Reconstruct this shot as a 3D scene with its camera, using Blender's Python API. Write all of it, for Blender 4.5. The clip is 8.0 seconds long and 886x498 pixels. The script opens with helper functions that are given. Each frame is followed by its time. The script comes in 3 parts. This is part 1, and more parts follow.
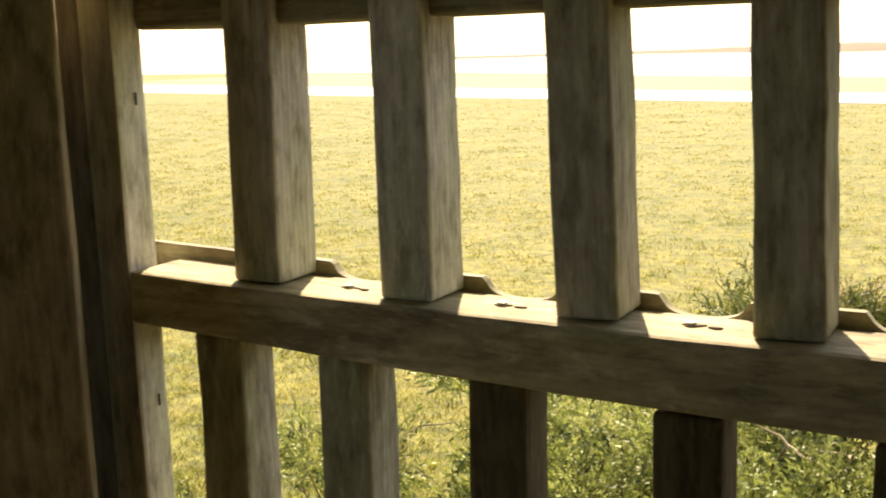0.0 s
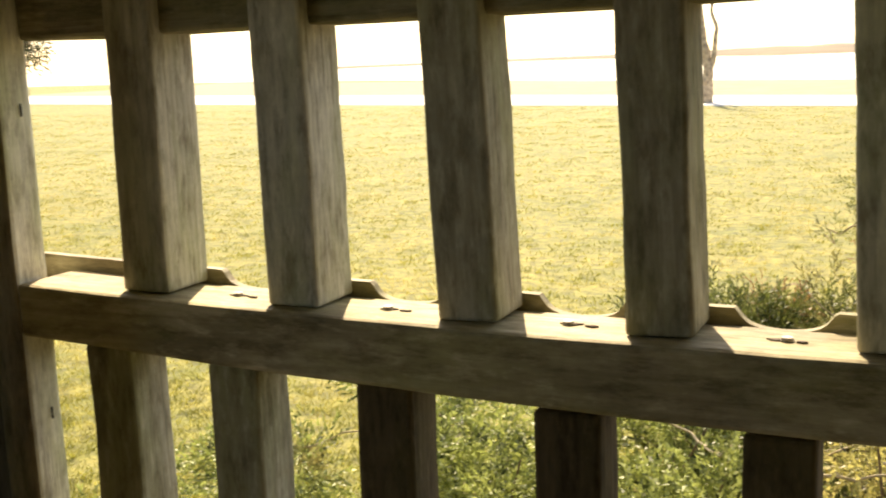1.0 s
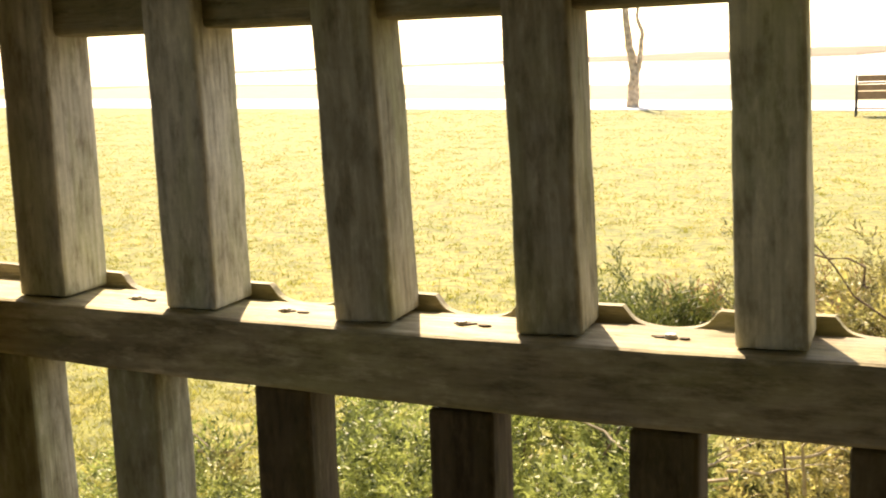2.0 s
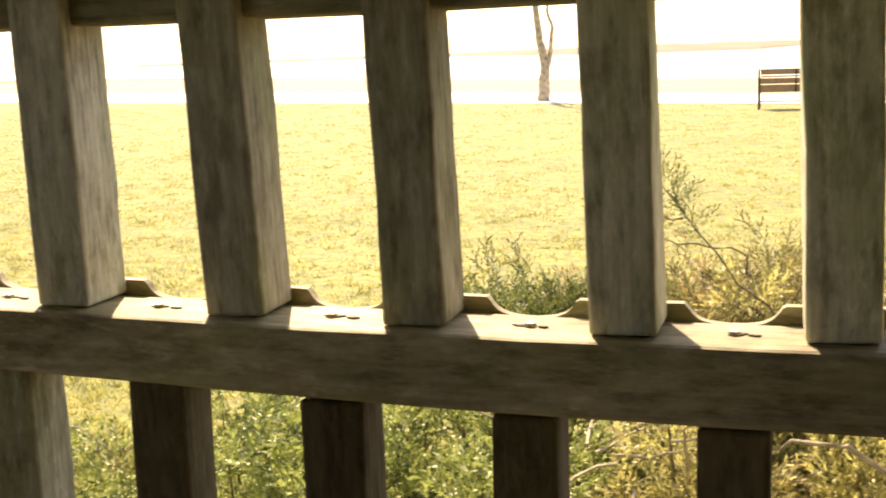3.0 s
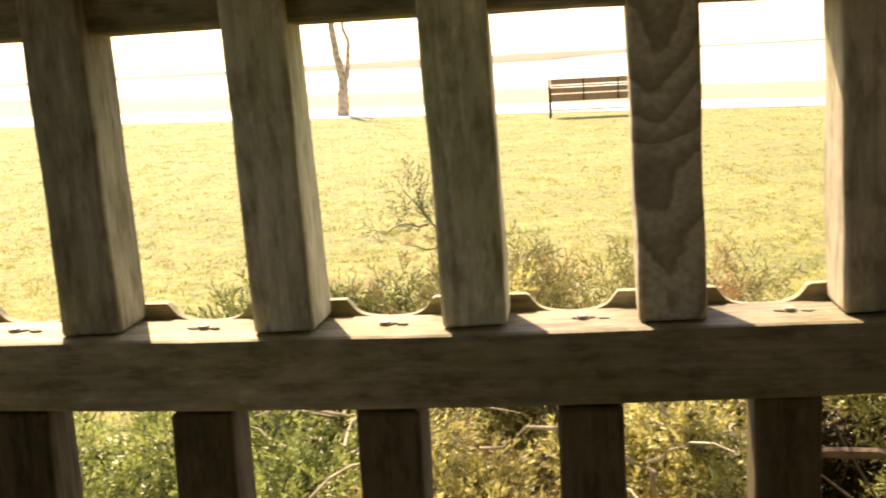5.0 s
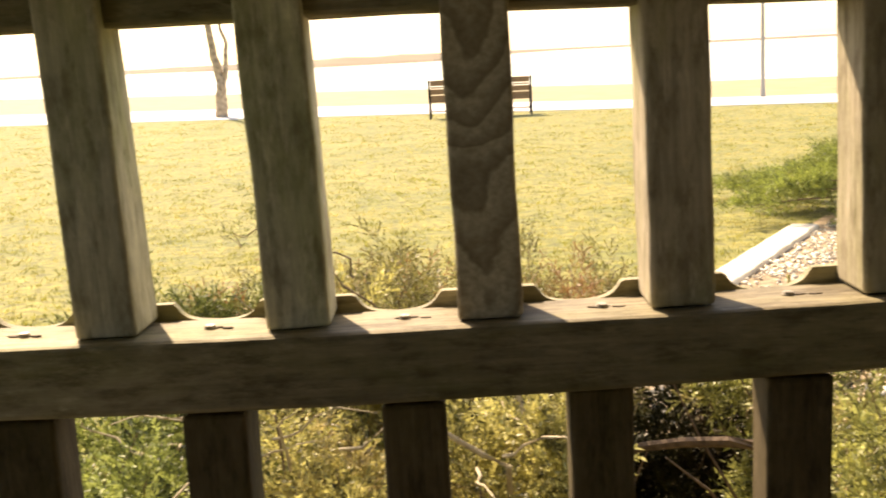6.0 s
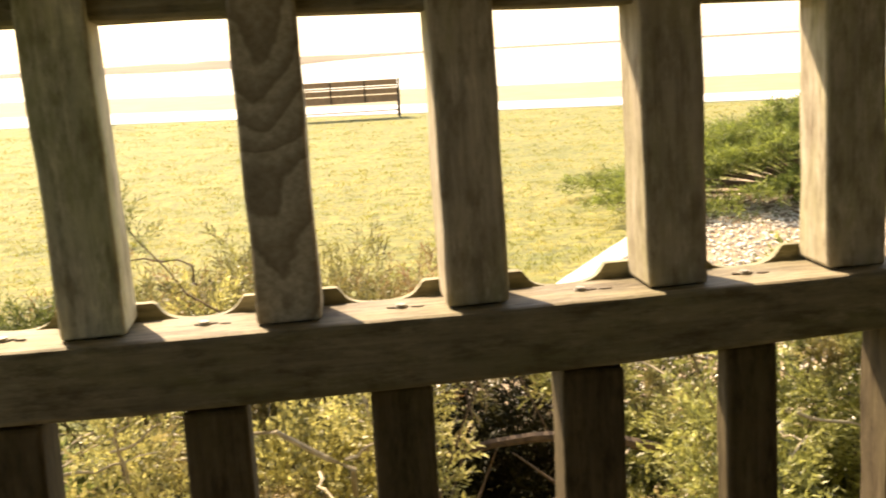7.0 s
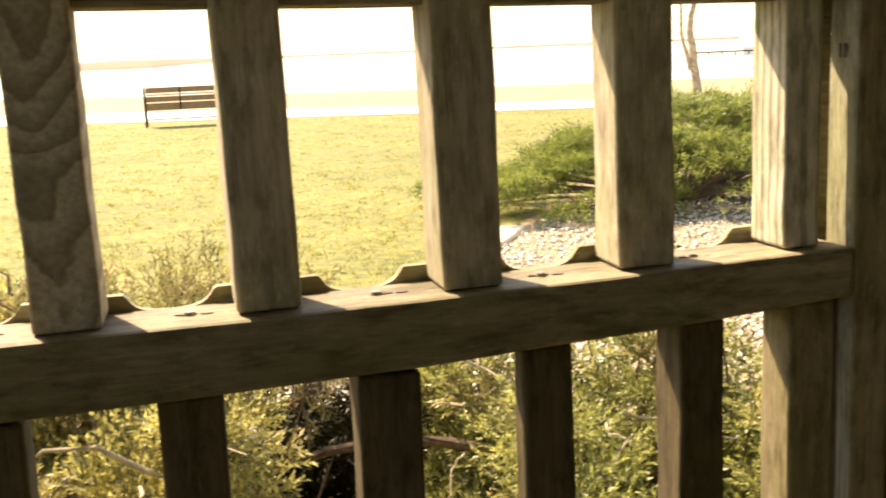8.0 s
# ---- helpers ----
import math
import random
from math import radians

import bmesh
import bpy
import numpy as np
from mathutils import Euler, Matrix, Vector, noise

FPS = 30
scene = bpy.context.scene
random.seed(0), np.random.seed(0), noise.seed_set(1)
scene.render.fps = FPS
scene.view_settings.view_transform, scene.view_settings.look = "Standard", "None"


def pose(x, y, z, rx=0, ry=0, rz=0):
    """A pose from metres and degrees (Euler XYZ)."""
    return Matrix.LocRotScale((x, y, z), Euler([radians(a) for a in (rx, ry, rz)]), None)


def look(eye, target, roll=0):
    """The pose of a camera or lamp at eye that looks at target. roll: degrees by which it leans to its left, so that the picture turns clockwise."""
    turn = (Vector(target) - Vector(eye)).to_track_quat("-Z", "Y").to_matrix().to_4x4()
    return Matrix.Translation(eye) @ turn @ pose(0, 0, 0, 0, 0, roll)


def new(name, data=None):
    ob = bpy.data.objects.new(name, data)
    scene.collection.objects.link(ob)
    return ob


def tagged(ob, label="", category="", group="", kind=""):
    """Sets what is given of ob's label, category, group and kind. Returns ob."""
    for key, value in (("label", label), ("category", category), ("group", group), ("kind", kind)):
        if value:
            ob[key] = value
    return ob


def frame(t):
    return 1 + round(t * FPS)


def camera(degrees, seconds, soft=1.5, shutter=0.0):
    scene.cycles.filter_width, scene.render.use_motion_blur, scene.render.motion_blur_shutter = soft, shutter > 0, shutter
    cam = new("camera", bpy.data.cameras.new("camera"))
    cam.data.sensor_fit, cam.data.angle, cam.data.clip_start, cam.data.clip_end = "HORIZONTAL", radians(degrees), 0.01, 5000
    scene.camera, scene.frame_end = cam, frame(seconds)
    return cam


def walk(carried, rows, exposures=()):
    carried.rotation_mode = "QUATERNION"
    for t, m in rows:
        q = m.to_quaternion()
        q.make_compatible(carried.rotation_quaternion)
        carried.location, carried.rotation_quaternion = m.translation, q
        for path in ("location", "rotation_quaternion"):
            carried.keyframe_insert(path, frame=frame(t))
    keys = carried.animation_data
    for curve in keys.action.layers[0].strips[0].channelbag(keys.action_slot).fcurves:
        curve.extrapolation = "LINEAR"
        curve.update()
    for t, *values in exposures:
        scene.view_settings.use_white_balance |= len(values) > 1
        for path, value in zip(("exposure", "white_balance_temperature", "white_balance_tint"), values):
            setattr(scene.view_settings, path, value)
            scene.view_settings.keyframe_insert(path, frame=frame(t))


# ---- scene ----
cam = camera(43.5, 8.0, soft=1.9, shutter=0.4)
PATH = [
    (0, (0.002, -0.053, 1.474), (-0.928, 1.684, 1.13), -1.8),
    (0.5, (0.022, -0.036, 1.472), (-0.877, 1.707, 1.131), -2.5),
    (1, (0.032, -0.048, 1.473), (-0.792, 1.74, 1.138), -2.4),
    (2.5, (0.068, -0.048, 1.472), (-0.582, 1.812, 1.13), -2.2),
    (3, (0.084, -0.055, 1.474), (-0.482, 1.831, 1.124), -2.1),
    (3.5, (0.099, -0.054, 1.471), (-0.402, 1.852, 1.128), -2.1),
    (4, (0.117, -0.051, 1.47), (-0.292, 1.866, 1.121), -3.1),
    (4.5, (0.149, -0.072, 1.472), (-0.175, 1.872, 1.132), -3.3),
    (6, (0.208, -0.099, 1.474), (0.185, 1.871, 1.125), -3.0),
    (6.5, (0.231, -0.104, 1.474), (0.317, 1.862, 1.117), -3.0),
    (7, (0.25, -0.108, 1.473), (0.454, 1.849, 1.117), -3.2),
    (7.5, (0.271, -0.103, 1.47), (0.607, 1.836, 1.11), -2.9),
    (8, (0.287, -0.103, 1.468), (0.745, 1.81, 1.11), -2.4),
]
walk(cam, [(t, look(eye, target, roll)) for t, eye, target, roll in PATH],
     exposures=[(0.0, 1.47, 8300, 16), (1.2, 1.57, 8300, 16), (2.5, 1.79, 8400, 21), (4.5, 1.80, 8500, 22), (6.0, 1.54, 8600, 21), (7.0, 1.68, 8600, 20), (8.0, 1.78, 8600, 19)])

# ---- light ----
SUN = Vector((-0.45, 1.0, 1.08)).normalized()
world = bpy.data.worlds.new("world")
scene.world = world
world.use_nodes = True
wn = world.node_tree.nodes
sky = wn.new("ShaderNodeTexSky")
sky.sky_type = "NISHITA"
sky.sun_disc = False
sky.sun_elevation = math.asin(SUN.z)
sky.sun_rotation = math.atan2(SUN.x, SUN.y)
sky.dust_density = 1.0
world.node_tree.links.new(sky.outputs[0], wn["Background"].inputs[0])
wn["Background"].inputs[1].default_value = 0.13
sun = new("sun", bpy.data.lights.new("sun", "SUN"))
sun.data.energy, sun.data.angle, sun.data.color = 4.2, radians(0.5), (1.0, 0.93, 0.8)
sun.matrix_world = look(SUN * 60, (0, 0, 0))


# ---- materials ----
def nodes_of(name, rough=0.8):
    m = bpy.data.materials.new(name)
    m.use_nodes = True
    nt = m.node_tree
    b = nt.nodes["Principled BSDF"]
    b.inputs["Roughness"].default_value = rough
    return m, nt, b


def add(nt, kind, **sockets):
    n = nt.nodes.new("ShaderNode" + kind)
    for key, value in sockets.items():
        n.inputs[key.replace("_", " ")].default_value = value
    return n


def ramp(nt, source, stops):
    n = nt.nodes.new("ShaderNodeValToRGB")
    while len(n.color_ramp.elements) < len(stops):
        n.color_ramp.elements.new(0.5)
    for e, (p, c) in zip(n.color_ramp.elements, stops):
        e.position, e.color = p, (*c, 1)
    nt.links.new(source, n.inputs[0])
    return n.outputs[0]


def mix(nt, fac, a, b, blend="MIX"):
    n = nt.nodes.new("ShaderNodeMix")
    n.data_type, n.blend_type = "RGBA", blend
    for slot, value in ((0, fac), (6, a), (7, b)):
        if hasattr(value, "links"):
            nt.links.new(value, n.inputs[slot])
        elif slot == 0:
            n.inputs[0].default_value = value
        else:
            n.inputs[slot].default_value = (*value, 1)
    return n.outputs[2]


def noise_of(nt, vec, scale, detail=4.0, rough=0.55):
    n = add(nt, "TexNoise", Scale=scale, Detail=detail, Roughness=rough)
    if vec is not None:
        nt.links.new(vec, n.inputs["Vector"])
    return n.outputs["Fac"]


def bump(nt, b, height, strength, distance):
    n = add(nt, "Bump", Strength=strength, Distance=distance)
    nt.links.new(height, n.inputs["Height"])
    nt.links.new(n.outputs[0], b.inputs["Normal"])


def shifted(nt, amount=7.0):
    """Object coordinates, moved by a random way for each object."""
    co = nt.nodes.new("ShaderNodeTexCoord")
    info = nt.nodes.new("ShaderNodeObjectInfo")
    mul = nt.nodes.new("ShaderNodeVectorMath")
    mul.operation = "MULTIPLY_ADD"
    com = nt.nodes.new("ShaderNodeCombineXYZ")
    for k in range(3):
        nt.links.new(info.outputs["Random"], com.inputs[k])
    nt.links.new(com.outputs[0], mul.inputs[0])
    mul.inputs[1].default_value = (amount, amount * 1.7, amount * 0.9)
    nt.links.new(co.outputs["Object"], mul.inputs[2])
    return mul.outputs[0], info.outputs["Random"]


def wood(name, axis, dark, light, rings=0.14, ring_scale=55.0, stains=0.75, x_tones=None, sheen=(0.85, 0.15)):
    """Weathered timber with its grain along an axis."""
    m, nt, b = nodes_of(name, sheen[0])
    b.inputs["Specular IOR Level"].default_value = sheen[1]
    vec, rnd = shifted(nt, 7.0)
    mp = nt.nodes.new("ShaderNodeMapping")
    sc = [1.0, 1.0, 1.0]
    sc[axis] = 0.1
    mp.inputs["Scale"].default_value = sc
    nt.links.new(vec, mp.inputs["Vector"])
    fine = nt.nodes.new("ShaderNodeMapping")
    fs = [1.0, 1.0, 1.0]
    fs[axis] = 0.035
    fine.inputs["Scale"].default_value = fs
    nt.links.new(vec, fine.inputs["Vector"])
    wave = nt.nodes.new("ShaderNodeTexWave")
    wave.wave_type = "RINGS"
    wave.rings_direction = "XYZ"[axis]
    wave.inputs["Scale"].default_value = ring_scale
    wave.inputs["Distortion"].default_value = 3.0
    wave.inputs["Detail"].default_value = 2.0
    wave.inputs["Detail Scale"].default_value = 0.6
    nt.links.new(mp.outputs[0], wave.inputs["Vector"])
    streak = noise_of(nt, fine.outputs[0], 420.0, 5.0, 0.65)
    tall = nt.nodes.new("ShaderNodeMapping")
    ts = [1.0, 1.0, 1.0]
    ts[axis] = 0.3
    tall.inputs["Scale"].default_value = ts
    nt.links.new(vec, tall.inputs["Vector"])
    stain = noise_of(nt, tall.outputs[0], 26.0, 4.0, 0.6)
    blotch = noise_of(nt, tall.outputs[0], 150.0, 4.0, 0.7)
    across = nt.nodes.new("ShaderNodeMapping")
    xs = [0.12, 0.12, 0.12]
    xs[axis] = 1.0
    across.inputs["Scale"].default_value = xs
    nt.links.new(vec, across.inputs["Vector"])
    saw = noise_of(nt, across.outputs[0], 330.0, 3.0, 0.6)
    mottle = noise_of(nt, tall.outputs[0], 105.0, 5.0, 0.68)
    moss = noise_of(nt, tall.outputs[0], 17.0, 5.0, 0.65)
    mean = tuple((c + d) / 2 for c, d in zip(dark, light))
    base = ramp(nt, streak, [(0.25, tuple(0.6 * c + 0.4 * d for c, d in zip(dark, mean))), (0.75, tuple(0.65 * c + 0.35 * d for c, d in zip(light, mean)))])
    ringed = mix(nt, rings, base, ramp(nt, wave.outputs["Fac"], [(0.1, tuple(c * 0.42 for c in dark)), (0.55, light)]), "MIX")
    stained = mix(nt, ramp(nt, stain, [(0.42, (0, 0, 0)), (0.68, (stains, stains, stains))]), ringed, tuple(c * 0.7 for c in dark))
    green = mix(nt, ramp(nt, moss, [(0.44, (0, 0, 0)), (0.62, (0.6, 0.6, 0.6))]), stained, (mean[0] * 0.76, mean[1] * 0.84, mean[2] * 0.56))
    worn = mix(nt, ramp(nt, blotch, [(0.52, (0, 0, 0)), (0.72, (0.5, 0.5, 0.5))]), green, tuple(min(1, c * 1.15) for c in light))
    sawn = mix(nt, 1.0, worn, ramp(nt, saw, [(0.30, (0.96, 0.958, 0.955)), (0.62, (1.015, 1.015, 1.015))]), "MULTIPLY")
    spotted = mix(nt, 1.0, sawn, ramp(nt, mottle, [(0.34, (0.60, 0.57, 0.53)), (0.50, (1.0, 1.0, 1.0)), (0.70, (1.22, 1.22, 1.24))]), "MULTIPLY")
    tone = mix(nt, 1.0, spotted, ramp(nt, rnd, [(0.0, (0.86, 0.84, 0.81)), (1.0, (1.12, 1.12, 1.11))]), "MULTIPLY")
    # x_tones: colour darkens along X, its border broken by noise
    if x_tones:
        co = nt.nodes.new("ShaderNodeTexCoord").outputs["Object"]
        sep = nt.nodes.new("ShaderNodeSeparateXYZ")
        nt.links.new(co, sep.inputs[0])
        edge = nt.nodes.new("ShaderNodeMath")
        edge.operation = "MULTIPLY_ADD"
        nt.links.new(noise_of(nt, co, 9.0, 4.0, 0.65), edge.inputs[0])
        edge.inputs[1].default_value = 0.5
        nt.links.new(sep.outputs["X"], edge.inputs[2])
        x_tone = ramp(nt, edge.outputs[0], [(p, (c, c * 0.955, c * 0.87)) for p, c in x_tones])
        tone = mix(nt, 1.0, tone, x_tone, "MULTIPLY")
    nt.links.new(tone, b.inputs["Base Color"])
    h = nt.nodes.new("ShaderNodeMath")
    h.operation = "MULTIPLY_ADD"
    nt.links.new(wave.outputs["Fac"], h.inputs[0])
    h.inputs[1].default_value = rings * 0.5
    nt.links.new(streak, h.inputs[2])
    h2 = nt.nodes.new("ShaderNodeMath")
    h2.operation = "MULTIPLY_ADD"
    nt.links.new(mottle, h2.inputs[0])
    h2.inputs[1].default_value = 0.7
    nt.links.new(h.outputs[0], h2.inputs[2])
    bump(nt, b, h2.outputs[0], 0.55, 0.0013)
    return m


def simple(name, colour, rough=0.7, metal=0.0, vary=0.25, scale=30.0, relief=0.0):
    m, nt, b = nodes_of(name, rough)
    vec, rnd = shifted(nt)
    f = noise_of(nt, vec, scale, 5.0)
    lo, hi = tuple(c * (1 - vary) for c in colour), tuple(min(1, c * (1 + vary)) for c in colour)
    nt.links.new(ramp(nt, f, [(0.3, lo), (0.7, hi)]), b.inputs["Base Color"])
    b.inputs["Metallic"].default_value = metal
    if relief:
        bump(nt, b, f, 0.6, relief)
    return m


def leafy(name, dark, light, dead, dead_amount=0.5, patch=3.0, glow=0.35, gloss=0.45):
    """Small leaves: each its own tone, with dead patches, letting some light through."""
    m, nt, b = nodes_of(name, 0.5)
    geo = nt.nodes.new("ShaderNodeNewGeometry")
    co = nt.nodes.new("ShaderNodeTexCoord")
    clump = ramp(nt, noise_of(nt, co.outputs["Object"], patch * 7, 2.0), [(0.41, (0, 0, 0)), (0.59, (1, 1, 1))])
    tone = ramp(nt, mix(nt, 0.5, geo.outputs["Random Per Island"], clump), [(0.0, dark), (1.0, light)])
    big = noise_of(nt, co.outputs["Object"], patch, 3.0)
    b.inputs["Specular IOR Level"].default_value = gloss
    colour = mix(nt, ramp(nt, big, [(dead_amount, (0, 0, 0)), (dead_amount + 0.12, (0.85, 0.85, 0.85))]), tone, dead)
    nt.links.new(colour, b.inputs["Base Color"])
    tr = nt.nodes.new("ShaderNodeBsdfTranslucent")
    nt.links.new(colour, tr.inputs["Color"])
    ms = nt.nodes.new("ShaderNodeMixShader")
    ms.inputs[0].default_value = glow
    nt.links.new(b.outputs[0], ms.inputs[1])
    nt.links.new(tr.outputs[0], ms.inputs[2])
    nt.links.new(ms.outputs[0], nt.nodes["Material Output"].inputs[0])
    return m


def lawn_material():
    m, nt, b = nodes_of("lawn_turf", 0.9)
    co = nt.nodes.new("ShaderNodeTexCoord").outputs["Object"]
    broad = noise_of(nt, co, 0.5, 4.0, 0.6)
    mid = noise_of(nt, co, 2.6, 6.0, 0.7)
    clump = noise_of(nt, co, 11.0, 4.0, 0.65)
    fine = noise_of(nt, co, 55.0, 4.0, 0.7)
    green = ramp(nt, clump, [(0.36, (0.050, 0.064, 0.006)), (0.62, (0.150, 0.160, 0.016))])
    straw = ramp(nt, clump, [(0.36, (0.102, 0.094, 0.012)), (0.62, (0.292, 0.254, 0.042))])
    where = mix(nt, 0.5, ramp(nt, broad, [(0.36, (0.0, 0.0, 0.0)), (0.62, (1, 1, 1))]), ramp(nt, mid, [(0.42, (0, 0, 0)), (0.58, (1, 1, 1))]))
    c = mix(nt, where, green, straw)
    pale = mix(nt, ramp(nt, fine, [(0.56, (0, 0, 0)), (0.70, (0.55, 0.55, 0.55))]), c, (0.40, 0.345, 0.11))
    dk = mix(nt, ramp(nt, fine, [(0.34, (0.4, 0.4, 0.4)), (0.47, (0, 0, 0))]), pale, (0.06, 0.06, 0.012))
    nt.links.new(dk, b.inputs["Base Color"])
    bump(nt, b, mix(nt, 0.4, clump, fine), 0.5, 0.03)
    return m


WOOD_UP = wood("weathered_wood_grey", 2, (0.32, 0.30, 0.222), (0.66, 0.63, 0.505))
WOOD_BROWN = wood("weathered_wood_brown", 2, (0.245, 0.222, 0.150), (0.53, 0.495, 0.375))
# shade below the rail and in the slot put into the wood colour
WOOD_SHADE = wood("weathered_wood_shade_dark", 2, (0.082, 0.060, 0.032), (0.175, 0.136, 0.078))
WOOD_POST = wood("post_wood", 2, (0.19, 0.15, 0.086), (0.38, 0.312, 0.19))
WOOD_PALE = wood("weathered_wood_straight_grain", 2, (0.39, 0.372, 0.292), (0.71, 0.685, 0.58), rings=0.16, ring_scale=75.0, stains=0.5)
WOOD_OLIVE = wood("weathered_wood_olive", 2, (0.37, 0.348, 0.232), (0.69, 0.655, 0.48), rings=0.18, ring_scale=75.0, stains=0.4)
WOOD_WARM = wood("weathered_wood_warm", 2, (0.35, 0.298, 0.205), (0.64, 0.565, 0.42), rings=0.14, stains=0.5)
# paler than the balusters: light on the stile's side put into the colour
WOOD_STILE = wood("stile_wood_lit_pale", 2, (0.50, 0.475, 0.375), (0.80, 0.77, 0.655), rings=0.12, stains=0.25)
WOOD_BOLD = wood("weathered_wood_bold_grain", 2, (0.34, 0.30, 0.20), (0.70, 0.66, 0.52), rings=0.5, ring_scale=48.0, stains=0.2)


def flame_wood():
    """Flat-sawn board: nested dark arches down its face."""
    m, nt, b = nodes_of("weathered_wood_flame_grain", 0.85)
    b.inputs["Specular IOR Level"].default_value = 0.15
    co = nt.nodes.new("ShaderNodeTexCoord").outputs["Object"]
    sep = nt.nodes.new("ShaderNodeSeparateXYZ")
    nt.links.new(co, sep.inputs[0])

    def calc(op, a, c):
        n = nt.nodes.new("ShaderNodeMath")
        n.operation = op
        for slot, value in ((0, a), (1, c)):
            if hasattr(value, "links"):
                nt.links.new(value, n.inputs[slot])
            else:
                n.inputs[slot].default_value = value
        return n.outputs[0]

    x = calc("ADD", sep.outputs["X"], 0.0025)
    arch = calc("ADD", calc("MULTIPLY", calc("POWER", calc("ABSOLUTE", x, 0.0), 1.35), 4.8), calc("MULTIPLY", x, 0.30))
    wob = calc("MULTIPLY", noise_of(nt, co, 55.0, 2.0), 0.019)
    slow = calc("MULTIPLY", noise_of(nt, co, 16.0, 1.0), 0.10)
    height = calc("ADD", calc("ADD", calc("SUBTRACT", sep.outputs["Z"], arch), wob), slow)
    ring = calc("FRACT", calc("MULTIPLY", height, 38.0), 0.0)
    grain = noise_of(nt, co, 240.0, 4.0)
    base = ramp(nt, grain, [(0.3, (0.37, 0.315, 0.21)), (0.7, (0.62, 0.555, 0.40))])
    dark = ramp(nt, ring, [(0.0, (0.05, 0.05, 0.05)), (0.10, (0.62, 0.62, 0.62)), (0.32, (0.42, 0.42, 0.42)), (0.7, (0.08, 0.08, 0.08)), (1.0, (0.0, 0.0, 0.0))])
    nt.links.new(mix(nt, dark, base, (0.13, 0.092, 0.052)), b.inputs["Base Color"])
    bump(nt, b, grain, 0.3, 0.0008)
    return m


WOOD_FLAME = flame_wood()
WOOD_ALONG = wood("weathered_wood_along", 0, (0.18, 0.155, 0.092), (0.42, 0.385, 0.275), rings=0.12)
WOOD_RAIL = wood("rail_wood_darker_past_middle", 0, (0.240, 0.204, 0.128), (0.54, 0.485, 0.35), rings=0.12, stains=0.95, sheen=(0.68, 0.2), x_tones=((0.08, 1.0), (0.33, 0.66), (0.52, 0.50), (0.9, 0.68)))
WOOD_TRIM = wood("scalloped_board_wood", 0, (0.22, 0.19, 0.115), (0.46, 0.415, 0.29), rings=0.12, sheen=(0.68, 0.2))
WOOD_DECK = wood("deck_wood", 0, (0.112, 0.092, 0.048), (0.195, 0.165, 0.092))
STEEL = simple("zinc_screw", (0.38, 0.34, 0.27), 0.6, 0.6, 0.15, 600.0)
HOLE = simple("torn_wood_hole", (0.085, 0.062, 0.038), 0.95, 0, 0.4, 500.0)
STAPLE = simple("rusty_staple", (0.03, 0.025, 0.02), 0.6, 0.6, 0.3, 300.0)
LAWN = lawn_material()
PATH_MAT = simple("pale_concrete", (0.62, 0.58, 0.5), 0.85, 0, 0.1, 3.0, 0.004)
BLADE = leafy("grass_blade", (0.135, 0.14, 0.019), (0.36, 0.335, 0.065), (0.46, 0.39, 0.13), 0.50, 1.3, 0.55)
SHORE = simple("dry_shore_grass", (0.27, 0.225, 0.105), 0.9, 0, 0.2, 1.2, 0.02)
SOIL = simple("bark_litter_soil", (0.29, 0.21, 0.12), 0.95, 0, 0.5, 25.0, 0.02)
CHIP = leafy("bark_chip", (0.40, 0.32, 0.20), (0.88, 0.79, 0.60), (0.34, 0.25, 0.14), 0.62, 6.0, 0.0)
KERB = simple("pale_kerb_timber", (0.70, 0.60, 0.44), 0.8, 0, 0.18, 12.0, 0.004)
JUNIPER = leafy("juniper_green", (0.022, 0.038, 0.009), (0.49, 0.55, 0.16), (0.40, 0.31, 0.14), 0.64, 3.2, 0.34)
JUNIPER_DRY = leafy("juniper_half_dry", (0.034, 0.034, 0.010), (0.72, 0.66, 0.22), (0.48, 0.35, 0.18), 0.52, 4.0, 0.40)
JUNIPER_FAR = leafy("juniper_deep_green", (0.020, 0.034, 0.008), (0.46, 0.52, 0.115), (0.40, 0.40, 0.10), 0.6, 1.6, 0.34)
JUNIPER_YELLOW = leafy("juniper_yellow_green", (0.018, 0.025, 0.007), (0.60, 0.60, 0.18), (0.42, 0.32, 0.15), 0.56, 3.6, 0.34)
# shade inside the bushes put into the leaf colour
SHADED = leafy("juniper_shade_dark", (0.015, 0.016, 0.007), (0.05, 0.045, 0.016), (0.045, 0.03, 0.015), 0.5, 4.0, 0.02, 0.03)
SHOOT_GREEN = leafy("juniper_shoot_green", (0.025, 0.040, 0.010), (0.25, 0.28, 0.07), (0.28, 0.19, 0.08), 0.62, 5.0, 0.28)
SHOOT_DRY = leafy("juniper_shoot_dry", (0.04, 0.04, 0.012), (0.40, 0.36, 0.11), (0.38, 0.26, 0.11), 0.57, 6.0, 0.3)
RUST = leafy("juniper_rust_red", (0.26, 0.13, 0.05), (0.45, 0.26, 0.11), (0.34, 0.2, 0.08), 0.6, 8.0, 0.3)
BARK = simple("juniper_bark", (0.17, 0.115, 0.07), 0.9, 0, 0.45, 60.0, 0.004)
DEADWOOD = simple("bleached_dead_twig", (0.42, 0.345, 0.215), 0.85, 0, 0.3, 60.0, 0.003)
BIRCH = simple("pale_blotched_bark", (0.36, 0.28, 0.19), 0.85, 0, 0.5, 9.0, 0.01)
SLAT = simple("bench_slat_wood", (0.30, 0.17, 0.085), 0.6, 0, 0.2, 14.0)
